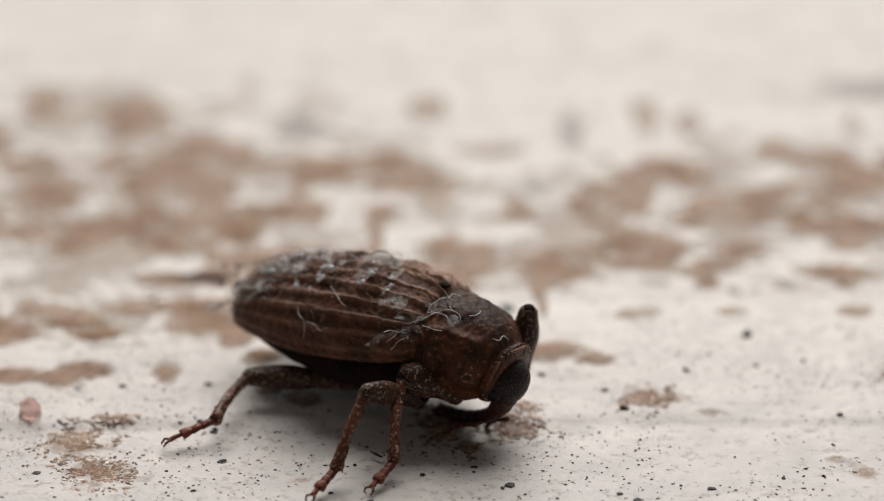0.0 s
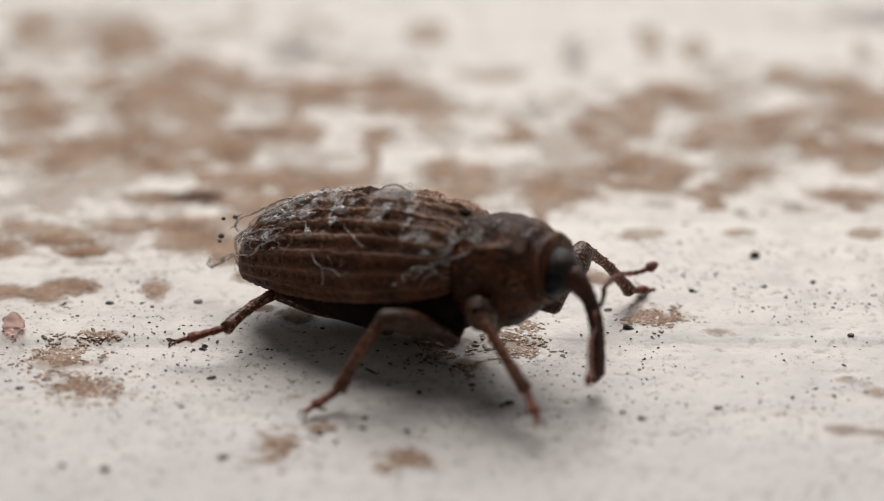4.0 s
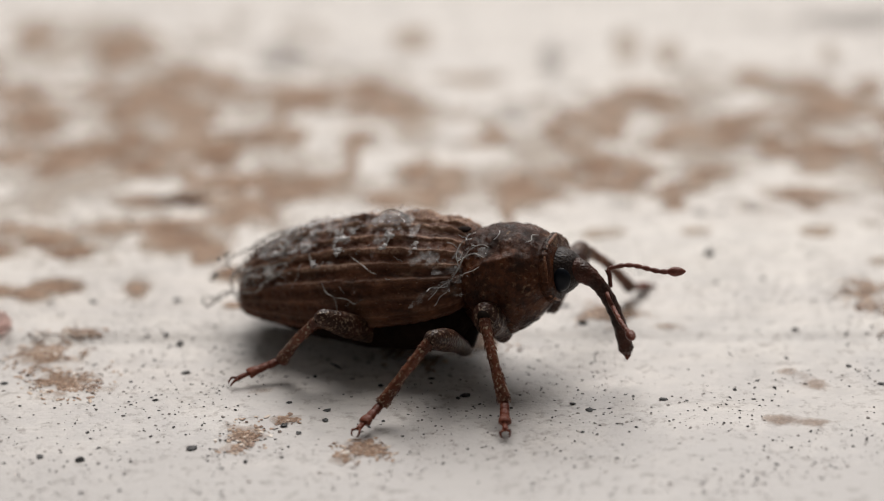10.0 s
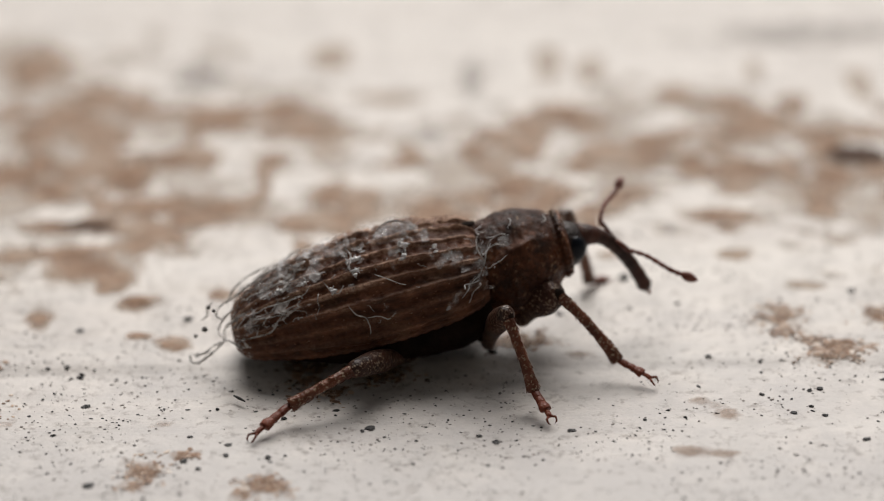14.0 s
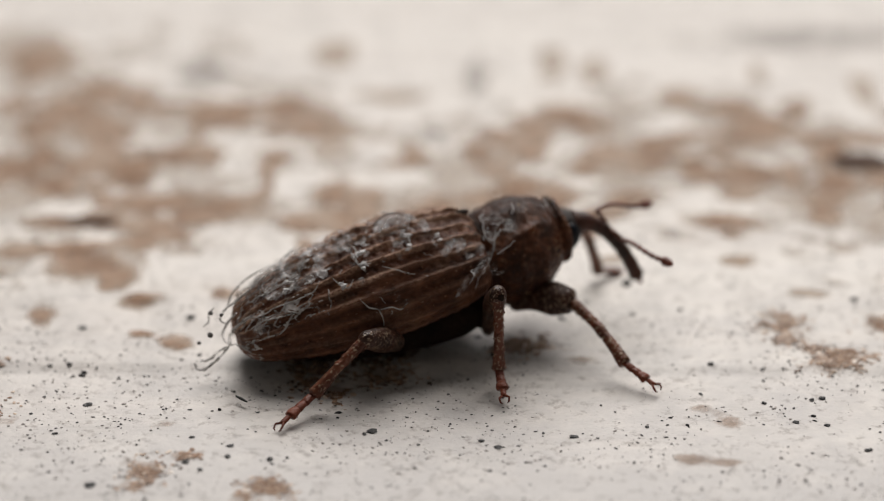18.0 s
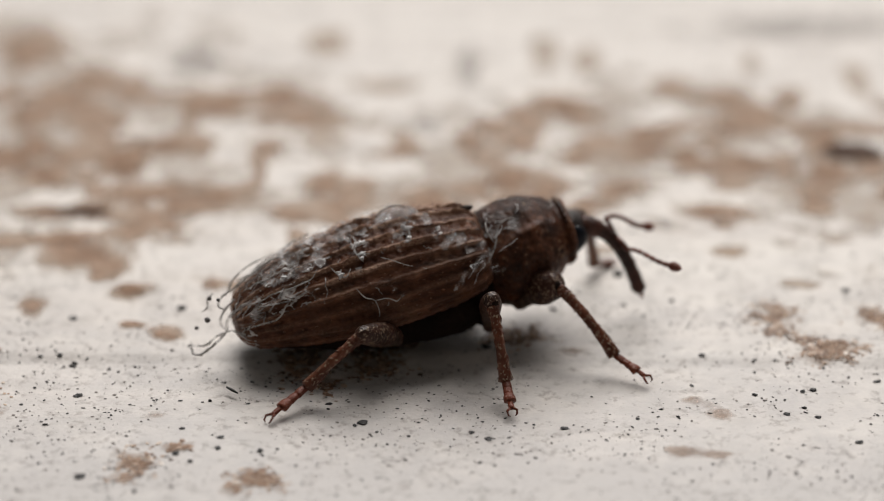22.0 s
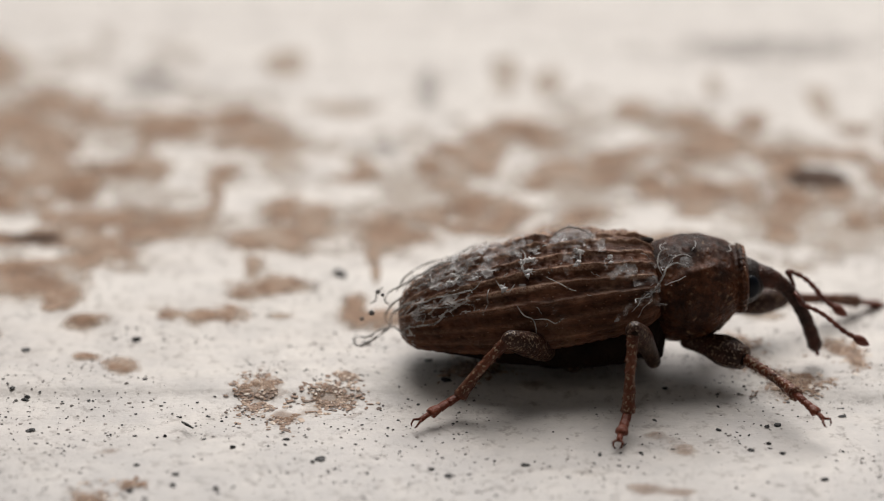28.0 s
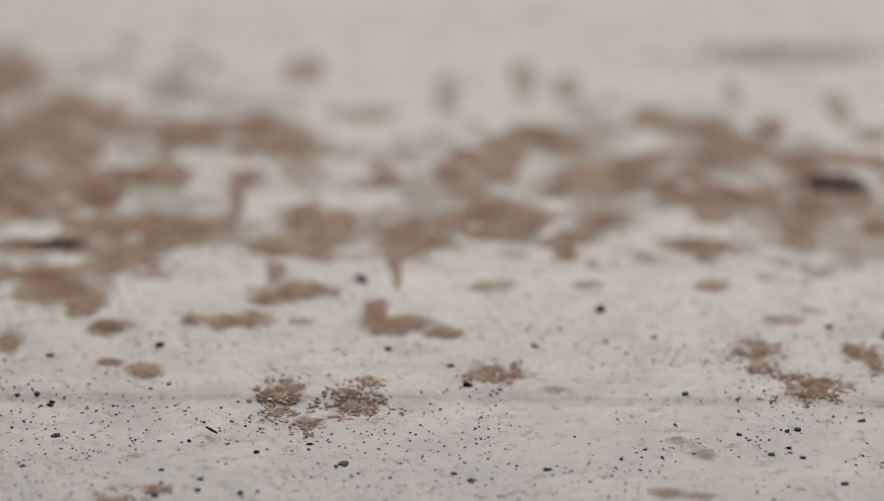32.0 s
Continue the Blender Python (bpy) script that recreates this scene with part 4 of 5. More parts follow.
def build_leg(which):
    hip, la, lb, lc = LEGS[which]
    xs = np.linspace(0, 1, 22).tolist()
    ts = xs + [1.03, 1.055, 1.07]
    rad = [(0.095 if which == "fore" else 0.070) + {"fore": 0.055, "far fore": 0.06, "mid": 0.034, "hind": 0.045}[which] * math.exp(-((x - 0.66) / 0.30) ** 2) for x in xs] + [0.066, 0.042, 0.015]
    ts, rad = [-0.13, -0.11, -0.06] + ts, [0.3 * rad[0], 0.65 * rad[0], 0.92 * rad[0]] + rad
    femur = part("thigh", tube(bmesh.new(), [(la * x, 0, 0.03 * math.sin(math.pi * x)) for x in ts], rad, 16, 1.1), THIGH, weevil, "swollen dark brown thigh")
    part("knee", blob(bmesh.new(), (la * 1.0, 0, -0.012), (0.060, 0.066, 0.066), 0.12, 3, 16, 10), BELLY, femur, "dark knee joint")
    rad = [0.056 - 0.010 * math.sin(math.pi * min(1, x * 1.15)) + 0.008 * max(0, x - 0.80) / 0.2 + 0.004 * noise.noise((x * 9, 0, 4.0)) for x in xs]
    bm = tube(bmesh.new(), [(lb * x, 0, 0.035 * math.sin(math.pi * x)) for x in xs], rad, 12)
    rng = random.Random(5)
    for _ in range(70):
        x, a = rng.uniform(0.05, 0.97), rng.uniform(0, 6.28)
        r = float(np.interp(x, xs, rad))
        p = Vector((lb * x, r * math.cos(a) * 0.95, 0.035 * math.sin(math.pi * x) + r * math.sin(a) * 0.95))
        tube(bm, [p, p + Vector((0.035, 0.012 * math.cos(a), 0.012 * math.sin(a)))], [0.006, 0.002], 4)
    tibia = part("shin", bm, LEG, weevil, "red-brown bristly shin")
    bm = bmesh.new()
    for k, (x0, x1, r0, r1) in enumerate(((-0.03, 0.26, 0.036, 0.044), (0.22, 0.44, 0.034, 0.046), (0.40, 0.64, 0.034, 0.060), (0.58, 0.86, 0.022, 0.028))):
        tube(bm, [(lc * (x0 + (x1 - x0) * q), 0, 0.008 * math.sin(math.pi * q)) for q in np.linspace(0, 1, 7).tolist()], [r0 + (r1 - r0) * math.sin(q * 1.9) for q in np.linspace(0, 1, 7).tolist()], 10, 0.7)
    for s in (-1, 1):
        tube(bm, [(lc * 0.84, 0.01 * s, 0.004), (lc * 0.93, 0.045 * s, 0.012), (lc * 1.0, 0.040 * s, -0.012), (lc * 1.02, 0.020 * s, -0.028)], [0.014, 0.012, 0.009, 0.003], 6)
    tarsus = part("foot", bm, FOOT, weevil, "red-brown jointed foot with two claws")
    return femur, tibia, tarsus


legs = {}
for which in ("fore", "mid", "hind"):
    near = build_leg(which)
    if which == "fore":
        far = build_leg("far fore")
    else:
        far = [copy_thing(ob, Matrix()) for ob in near]
    legs[("near", which)], legs[("far", which)] = near, tuple(far)
    for s, key in ((-1, which), (1, "far fore" if which == "fore" else which)):
        # the hip joint, a stout cone from the body's underside down to the thigh
        hip = LEGS[key][0]
        root = Vector((min(0.38, hip.x + 0.08) if which == "fore" else hip.x - 0.02, s * hip.y * 0.5, -0.28))
        end = Vector((hip.x, s * hip.y, hip.z))
        xs = np.linspace(0, 1.0, 12).tolist()
        big = {"fore": 0.28, "far fore": 0.14}.get(key, 0.20)
        rad = [big + (0.10 - big) * x for x in xs] + [0.085, 0.055, 0.02]
        pts = [root.lerp(end, 0.92 * x) for x in xs] + [root.lerp(end, x) for x in (0.97, 1.0, 1.02)]
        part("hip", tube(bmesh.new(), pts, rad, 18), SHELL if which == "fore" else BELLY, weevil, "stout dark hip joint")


# ---- lint on the wing cases ----
def skin(x, th, side, off=0.0):
    w, top, edge = curve_at(SIDE, x), curve_at(TOP, x), curve_at(EDGE, x)
    t = radians(th)
    return Vector((x, side * (w + off) * math.sin(t), edge + (top - edge + off) * math.cos(t)))


def fibre(bm, rng, p, length, r, lift=0.25, way=None):
    d = (Vector(way) if way else Vector((rng.gauss(0, 1), rng.gauss(0, 1), rng.gauss(0, lift)))).normalized()
    pts, n = [], rng.randint(6, 10)
    curl = Vector((rng.gauss(0, 0.5), rng.gauss(0, 0.5), rng.gauss(0, 0.3)))
    for i in range(n):
        pts.append(p.copy())
        d = (d + curl * 0.35 + 0.35 * Vector((rng.gauss(0, 1), rng.gauss(0, 1), rng.gauss(0, 0.6)))).normalized()
        p = p + d * (length / n)
    tube(bm, pts, [r * rng.uniform(0.7, 1.3) for _ in pts], 4, 0.6)


def lying_fibre(bm, rng, x, th, side, length, r, lift):
    """A curled fibre that follows the wing case, one end a little raised."""
    a, bend, n = rng.uniform(0, 6.28), rng.gauss(0, 0.16), rng.randint(7, 12)
    pts, up = [], 0.008
    for i in range(n):
        pts.append(skin(min(0.05, max(-2.36, x)), max(-4, min(112, th)), side, up))
        a += bend + rng.gauss(0, 0.55)
        x += math.cos(a) * length / n
        th += math.degrees(math.sin(a) * length / n / 0.95)
        up = max(0.004, up + rng.gauss(lift, 0.010))
    tube(bm, pts, [r * rng.uniform(0.7, 1.3) for _ in pts], 4, 0.6)


def lint(rng, centre, reach, count, length, r, side=-1, name_label="tuft of white lint", lift=0.002):
    bm = bmesh.new()
    for _ in range(count):
        lying_fibre(bm, rng, centre[0] + rng.gauss(0, reach[0]), centre[1] + rng.gauss(0, reach[1]), side, length * rng.uniform(0.5, 1.6), r, lift)
    tagged(part("lint", bm, ROPE, weevil, name_label), kind="stuff")


def smooth_line(pts, steps=6):
    """A line through the points, rounded between them."""
    p = [Vector(q) for q in pts]
    p = [2 * p[0] - p[1]] + p + [2 * p[-1] - p[-2]]
    out = []
    for i in range(1, len(p) - 2):
        for k in range(steps):
            t = k / steps
            out.append(0.5 * (2 * p[i] + (p[i + 1] - p[i - 1]) * t + (2 * p[i - 1] - 5 * p[i] + 4 * p[i + 1] - p[i + 2]) * t * t + (3 * p[i] - p[i - 1] - 3 * p[i + 1] + p[i + 2]) * t**3))
    return out + [p[-2]]


def rope(bm, rng, pts, r, rough=0.45, taper=0.35):
    """A twisted strand of lint, thick and thin by turns, thinner at its ends."""
    line, k0, r = smooth_line(pts), rng.uniform(0, 90), 0.72 * r
    n = len(line) - 1
    line = [p + 0.5 * r * Vector((noise.noise((i * 0.9, k0, 1.0)), noise.noise((i * 0.9, k0, 5.0)), noise.noise((i * 0.9, k0, 9.0)))) for i, p in enumerate(line)]
    tube(bm, line, [r * (taper + (1 - taper) * min(1.0, 5 * i / n, 5 * (n - i) / n)) * (1 + rough * noise.noise((i * 0.55, k0, 3.0)) + 0.3 * rough * noise.noise((i * 1.7, k0, 6.0))) for i in range(n + 1)], 6, 0.7)


def on_shell(rows, side=-1):
    return [skin(x, th, side, off) for x, th, off in rows]


def sheet(x0, x1, th0, th1, side, keep, offset, parent, label, mat, name="film", at=None, cell=0.014):
    """A thin crumpled sheet over the shell; keep(x, th) says where it is whole."""
    at = at or skin
    nx, nt = max(3, int((x1 - x0) / cell)), max(3, int(radians(th1 - th0) * 0.6 / cell))
    bm, known = bmesh.new(), {}

    def vert(i, k):
        if (i, k) not in known:
            x, th = x0 + (x1 - x0) * i / nx, th0 + (th1 - th0) * k / nt
            known[(i, k)] = bm.verts.new(at(x, th, side, offset(x, th)))
        return known[(i, k)]

    for i in range(nx):
        for k in range(nt):
            x, th = x0 + (x1 - x0) * (i + 0.5) / nx, th0 + (th1 - th0) * (k + 0.5) / nt
            e = min(i + 0.5, nx - i - 0.5) / nx * 2, min(k + 0.5, nt - k - 0.5) / nt * 2
            if keep(x, th) + 0.9 * min(0.35, e[0], e[1]) - 0.3 > 0:
                bm.faces.new((vert(i, k), vert(i + 1, k), vert(i + 1, k + 1), vert(i, k + 1)))
    if not bm.faces:
        bm.free()
        return
    part(name, bm, mat, parent, label)


def torn(seed, bias, f=6.0):
    return lambda x, th: bias + 1.1 * noise.noise((x * f, th * f / 90, seed)) + 0.6 * noise.noise((x * f * 3, th * f / 30, seed))


def netted(seed, width, f=7.0):
    def keep(x, th):
        p = Vector((x * f + 0.5 * noise.noise((x * 9, th / 10, seed)), th * f / 42 + 0.5 * noise.noise((x * 9, th / 10, seed + 5)), seed))
        d = noise.voronoi(p)[0]
        return width - (d[1] - d[0]) + 0.22 * noise.noise((x * 3.5, th / 22, seed)) - 0.02
    return keep


def crumple(seed, low, high):
    return lambda x, th: low + high * (0.5 + 0.7 * noise.noise((x * 6, th / 14, seed)) + 0.5 * noise.noise((x * 16, th / 6, seed)))


def flank(x, th, side, off):
    """A point on the pronotum."""
    t = radians(th)
    return Vector((x, side * (0.52 + off) * math.sin(t), -0.03 + (0.49 + off) * math.cos(t)))


def build_lint():
    rng = random.Random(21)
    label = "torn scrap of thin white film on the wing case"
    for k, (x0, x1, a0, a1, side, bias, high) in enumerate((
            (-0.92, -0.55, 0, 16, -1, 0.30, 0.05), (-0.82, -0.66, 12, 40, -1, 0.12, 0.03), (-0.62, -0.42, 6, 22, -1, 0.0, 0.03),
            (-1.26, -1.02, 0, 34, -1, 0.15, 0.04), (-1.24, -1.12, 34, 50, -1, 0.05, 0.03), (-0.95, -0.55, 0, 14, 1, 0.22, 0.06), (-1.4, -1.0, 0, 16, 1, 0.1, 0.05),
            (-0.97, -0.80, 62, 82, -1, 0.0, 0.03), (-1.70, -1.40, 6, 34, -1, 0.05, 0.04), (-2.05, -1.70, 4, 34, -1, -0.02, 0.05), (-2.28, -1.95, 20, 60, -1, -0.05, 0.05), (-2.2, -1.6, 0, 30, 1, 0.15, 0.06),
            (-0.20, 0.03, 28, 56, -1, -0.05, 0.03), (-0.45, -0.15, 30, 52, -1, -0.12, 0.02))):
        sheet(x0, x1, a0, a1, side, torn(k * 3.1, bias), crumple(k, 0.022, high), weevil, label, FILM)
    # a wide torn veil of film along the back
    for k, (x0, x1, a0, a1, side, bias) in enumerate(((-1.95, -1.15, -2, 16, -1, 0.22), (-1.95, -1.15, 0, 26, 1, 0.30), (-1.0, -0.45, 0, 26, 1, 0.30), (-1.0, -0.50, -2, 13, -1, 0.28))):
        sheet(x0, x1, a0, a1, side, torn(90 + k * 3.7, bias), crumple(80 + k, 0.035, 0.06), weevil, "torn veil of white film along the back", FILM)
    # netting of lint over the rear and in the furrows
    for k, (x0, x1, a0, a1, side, wide) in enumerate(((-2.36, -1.45, 0, 70, -1, 0.10), (-2.36, -1.4, 0, 48, 1, 0.14), (-1.5, -0.5, 0, 48, -1, -0.08), (-2.37, -2.2, 50, 100, -1, 0.08))):
        sheet(x0, x1, a0, a1, side, netted(k * 5.3, wide, 6.0), crumple(k + 20, 0.030, 0.060), weevil, "tangled grey-white netting of lint", ROPE, "netting", cell=0.009)
    # strands that run along the ribs of the rear half
    for side, ths in ((-1, (6, 20, 34, 48)), (1, (6, 20))):
        for th in ths:
            bm = bmesh.new()
            x, rows, drift = rng.uniform(-1.75, -1.45), [], 0.0
            while x > -2.33:
                rows.append((x, th + drift, rng.uniform(0.035, 0.075)))
                drift += rng.gauss(0, 2.4)
                x -= rng.uniform(0.07, 0.14)
            rope(bm, rng, on_shell(rows, side), rng.uniform(0.009, 0.014))
            tagged(part("lint", bm, ROPE, weevil, "grey-white strand of lint along a rib"), kind="stuff")
    # links slung from rib to rib, with loose ends
    bm = bmesh.new()
    for _ in range(14):
        x, th, side = -2.30 + 0.85 * rng.random() ** 1.3, rng.uniform(2, 52), -1 if rng.random() < 0.75 else 1
        way, rows = rng.gauss(0, 0.035), []
        for i in range(rng.randint(3, 5)):
            rows.append((max(-2.35, x), th, rng.uniform(0.03, 0.08)))
            x, th = x + way + rng.gauss(0, 0.015), th + rng.uniform(2.5, 6.0)
        rope(bm, rng, on_shell(rows, side), rng.uniform(0.006, 0.012))
    tagged(part("lint", bm, ROPE, weevil, "strands of lint slung from rib to rib"), kind="stuff")
    # the thick folded edge of the net near the tip, and branching strands on the flank
    for rows, r in (
            (((-2.34, 74, 0.02), (-2.29, 66, 0.05), (-2.18, 64, 0.05), (-2.02, 63, 0.045), (-1.93, 54, 0.05), (-1.82, 47, 0.05), (-1.72, 46, 0.04)), 0.017),
            (((-2.25, 52, 0.05), (-2.10, 47, 0.06), (-1.98, 44, 0.055), (-1.90, 36, 0.05)), 0.013),
            (((-1.28, 58, 0.05), (-1.22, 66, 0.05), (-1.14, 70, 0.045), (-1.12, 80, 0.04), (-1.16, 86, 0.035)), 0.010),
            (((-1.14, 70, 0.045), (-1.02, 71, 0.045), (-0.94, 75, 0.04), (-0.86, 72, 0.035)), 0.010),
            (((-1.00, 40, 0.055), (-0.90, 45, 0.05), (-0.78, 52, 0.05), (-0.72, 54, 0.04)), 0.007),
            (((-1.46, 34, 0.05), (-1.40, 44, 0.05), (-1.34, 47, 0.05), (-1.28, 42, 0.05)), 0.010),
            (((-0.70, 16, 0.05), (-0.66, 26, 0.055), (-0.70, 36, 0.05)), 0.011),
            (((-1.20, 8, 0.05), (-1.16, 20, 0.06), (-1.20, 30, 0.06), (-1.15, 40, 0.05)), 0.014)):
        bm = bmesh.new()
        rope(bm, rng, on_shell(rows), r)
        tagged(part("lint", bm, ROPE, weevil, "branching white strand of lint on the wing case"), kind="stuff")
    # crumpled white bits across the ribs
    for x, th, size in ((-1.17, 24, 0.05), (-1.13, 34, 0.035), (-0.68, 22, 0.045), (-0.70, 34, 0.03), (-1.38, 44, 0.035), (-1.62, 30, 0.03), (-1.86, 26, 0.03), (-0.40, 30, 0.025)):
        bm = bmesh.new()
        for k in range(3):
            c = skin(x + rng.gauss(0, size * 0.7), th + rng.gauss(0, 60 * size), -1, 0.05)
            blob(bm, c, (size * rng.uniform(0.5, 1.0), size * rng.uniform(0.4, 0.7), size * rng.uniform(0.3, 0.5)), 1.1, rng.uniform(0, 9), 10, 7)
        for k in range(3):
            fibre(bm, rng, skin(x, th, -1, 0.05), size * 1.8, 0.004, 0.5)
        tagged(part("lint", bm, BIT, weevil, "crumpled white bit of lint across the ribs"), kind="stuff")
    lint(rng, (-1.55, 24), (0.45, 14), 8, 0.09, 0.0050, lift=0.004)
    lint(rng, (-0.9, 50), (0.45, 12), 6, 0.08, 0.0045, -1, "loose white lint fibres")
    lint(rng, (-0.12, 40), (0.06, 10), 4, 0.10, 0.0055)
    # a row of small clear bubbles of film along the back
    for k in range(22):
        x = -2.32 + 1.15 * rng.random()
        r = rng.uniform(0.022, 0.045)
        bm = blob(bmesh.new(), skin(x, rng.uniform(-16, 12), -1, 0.03), (r * rng.uniform(1, 1.5), r, r * 0.9), 0.5, k, 12, 8)
        part("film", bm, BUBBLE, weevil, "small clear bubble of film on the back")
    bm = blob(bmesh.new(), tuple(skin(-0.72, 6, -1, 0.05)), (0.17, 0.12, 0.075), 0.5, 7, 24, 16)
    part("film", bm, BUBBLE, weevil, "crumpled translucent bubble of film")
    bm = bmesh.new()
    rope(bm, rng, [skin(-0.92, 2, -1, 0.03), skin(-0.84, 0, -1, 0.10), skin(-0.72, 0, -1, 0.125), skin(-0.60, 2, -1, 0.10), skin(-0.52, 8, -1, 0.05)], 0.010)
    tagged(part("lint", bm, SPECK, weevil, "dark curled thread over the bubble of film"), kind="stuff")
    # short pale bristles and crumbs along the ribs
    verts, faces = [], []
    for _ in range(230):
        p = skin(rng.uniform(-2.2, 0.0), rng.uniform(0, 85), -1 if rng.random() < 0.8 else 1, 0.020)
        n0, r = len(verts), rng.uniform(0.004, 0.011)
        for q in ROCK:
            verts.append(tuple((c + r * d * rng.uniform(0.6, 1.4)) * MM for c, d in zip(p, q)))
        faces.extend(tuple(n0 + i for i in q) for q in ROCK_FACES)
    crumbs = joined("crumbs", verts, faces, COLLAR, "pale crumbs and scales on the ribs")
    crumbs.parent = weevil
    # a torn streak of film and fibres at the shoulder
    sheet(-0.42, 0.06, 56, 84, -1, lambda x, th: 0.28 - abs(th - 60 - (0.05 - x) * 46) / 9 * (0.45 + (0.06 - x)) + 0.5 * noise.noise((x * 9, th / 8, 3.0)), crumple(41, 0.03, 0.05), weevil, "torn white streak of film at the shoulder", FILM)
    bm = bmesh.new()
    for _ in range(9):
        fibre(bm, rng, skin(-0.02 + rng.gauss(0, 0.03), 66 + rng.gauss(0, 4), -1, 0.03), rng.uniform(0.2, 0.42), 0.0050, 0.2, (-1, -0.15, -0.40 + rng.gauss(0, 0.12)))
    tagged(part("lint", bm, LINT, weevil, "white fan of fibres at the shoulder"), kind="stuff")
    # a cage of strands round the tip, and the forked wisp that trails from it
    for pts, r in (
            (((-1.78, 0.02, 0.40), (-1.98, 0.02, 0.36), (-2.14, 0.0, 0.28), (-2.30, 0.0, 0.20), (-2.44, -0.02, 0.14), (-2.49, -0.04, 0.07), (-2.45, -0.06, 0.03)), 0.014),
            (((-2.20, -0.24, 0.14), (-2.34, -0.20, 0.06), (-2.44, -0.14, -0.05), (-2.46, -0.10, -0.18)), 0.018),
            (((-2.32, 0.0, 0.08), (-2.44, -0.02, 0.0), (-2.50, -0.05, -0.10), (-2.46, -0.10, -0.18)), 0.015),
            (((-2.46, -0.10, -0.18), (-2.40, -0.22, -0.14), (-2.31, -0.32, -0.20)), 0.014),
            (((-2.46, -0.10, -0.18), (-2.56, -0.11, -0.20), (-2.68, -0.09, -0.27), (-2.79, -0.05, -0.27)), 0.016),
            (((-2.46, -0.10, -0.18), (-2.58, -0.15, -0.24), (-2.70, -0.15, -0.31), (-2.79, -0.12, -0.33), (-2.81, -0.07, -0.28)), 0.017),
            (((-2.50, 0.10, 0.14), (-2.56, 0.10, 0.10), (-2.58, 0.09, 0.02), (-2.64, 0.08, -0.01)), 0.011),
            (((-1.90, 0.30, 0.30), (-2.10, 0.28, 0.26), (-2.28, 0.22, 0.18), (-2.38, 0.16, 0.06)), 0.012)):
        bm = bmesh.new()
        rope(bm, rng, pts, 1.5 * r, 0.5, 0.6)
        tagged(part("lint", bm, ROPE, weevil, "grey strand of lint hanging round the tip"), kind="stuff")
    # film and fibres over the pronotum
    for k, (x0, x1, a0, a1, bias) in enumerate(((-0.06, 0.34, 30, 56, -0.08), (-0.08, 0.16, 50, 84, 0.0))):
        sheet(x0, x1, a0, a1, -1, torn(60 + k * 2.3, bias), crumple(50 + k, 0.0, 0.03), pronotum, "thin white film across the pronotum", FILM, at=flank)
    bm = bmesh.new()
    for _ in range(8):
        a, x = rng.uniform(15, 70), rng.uniform(0.05, 0.4)
        fibre(bm, rng, flank(x, a, -1, 0.0), rng.uniform(0.1, 0.26), 0.0042, 0.2)
    tagged(part("lint", bm, LINT, pronotum, "thin white fibres across the pronotum"), kind="stuff")
    for rows, r in (
            (((-0.12, 78), (-0.02, 66), (0.06, 54), (0.10, 44), (0.20, 40), (0.30, 45)), 0.013),
            (((0.06, 54), (0.02, 40), (0.05, 26), (0.14, 20)), 0.009),
            (((0.10, 44), (0.16, 34), (0.26, 30), (0.34, 34)), 0.008),
            (((0.66, 26), (0.71, 22), (0.70, 14), (0.76, 12)), 0.009)):
        bm = bmesh.new()
        rope(bm, rng, [flank(x, th, -1, 0.02 - 0.25 * max(0, x - 0.5)) for x, th in rows], r)
        tagged(part("lint", bm, ROPE, pronotum, "white seam of film along the fold of the pronotum"), kind="stuff")
    # a dark bead held in the lint
    for x, y, z, r in ((-2.62, -0.10, -0.02, 0.028), (-2.55, 0.05, 0.12, 0.022), (-2.50, -0.2, 0.2, 0.018), (-2.72, 0.0, -0.12, 0.02)):
        part("grit", blob(bmesh.new(), (x, y, z), (r, r, r * 0.9), 0.3, x), SPECK, weevil, "dark grit caught in the lint")


build_lint()


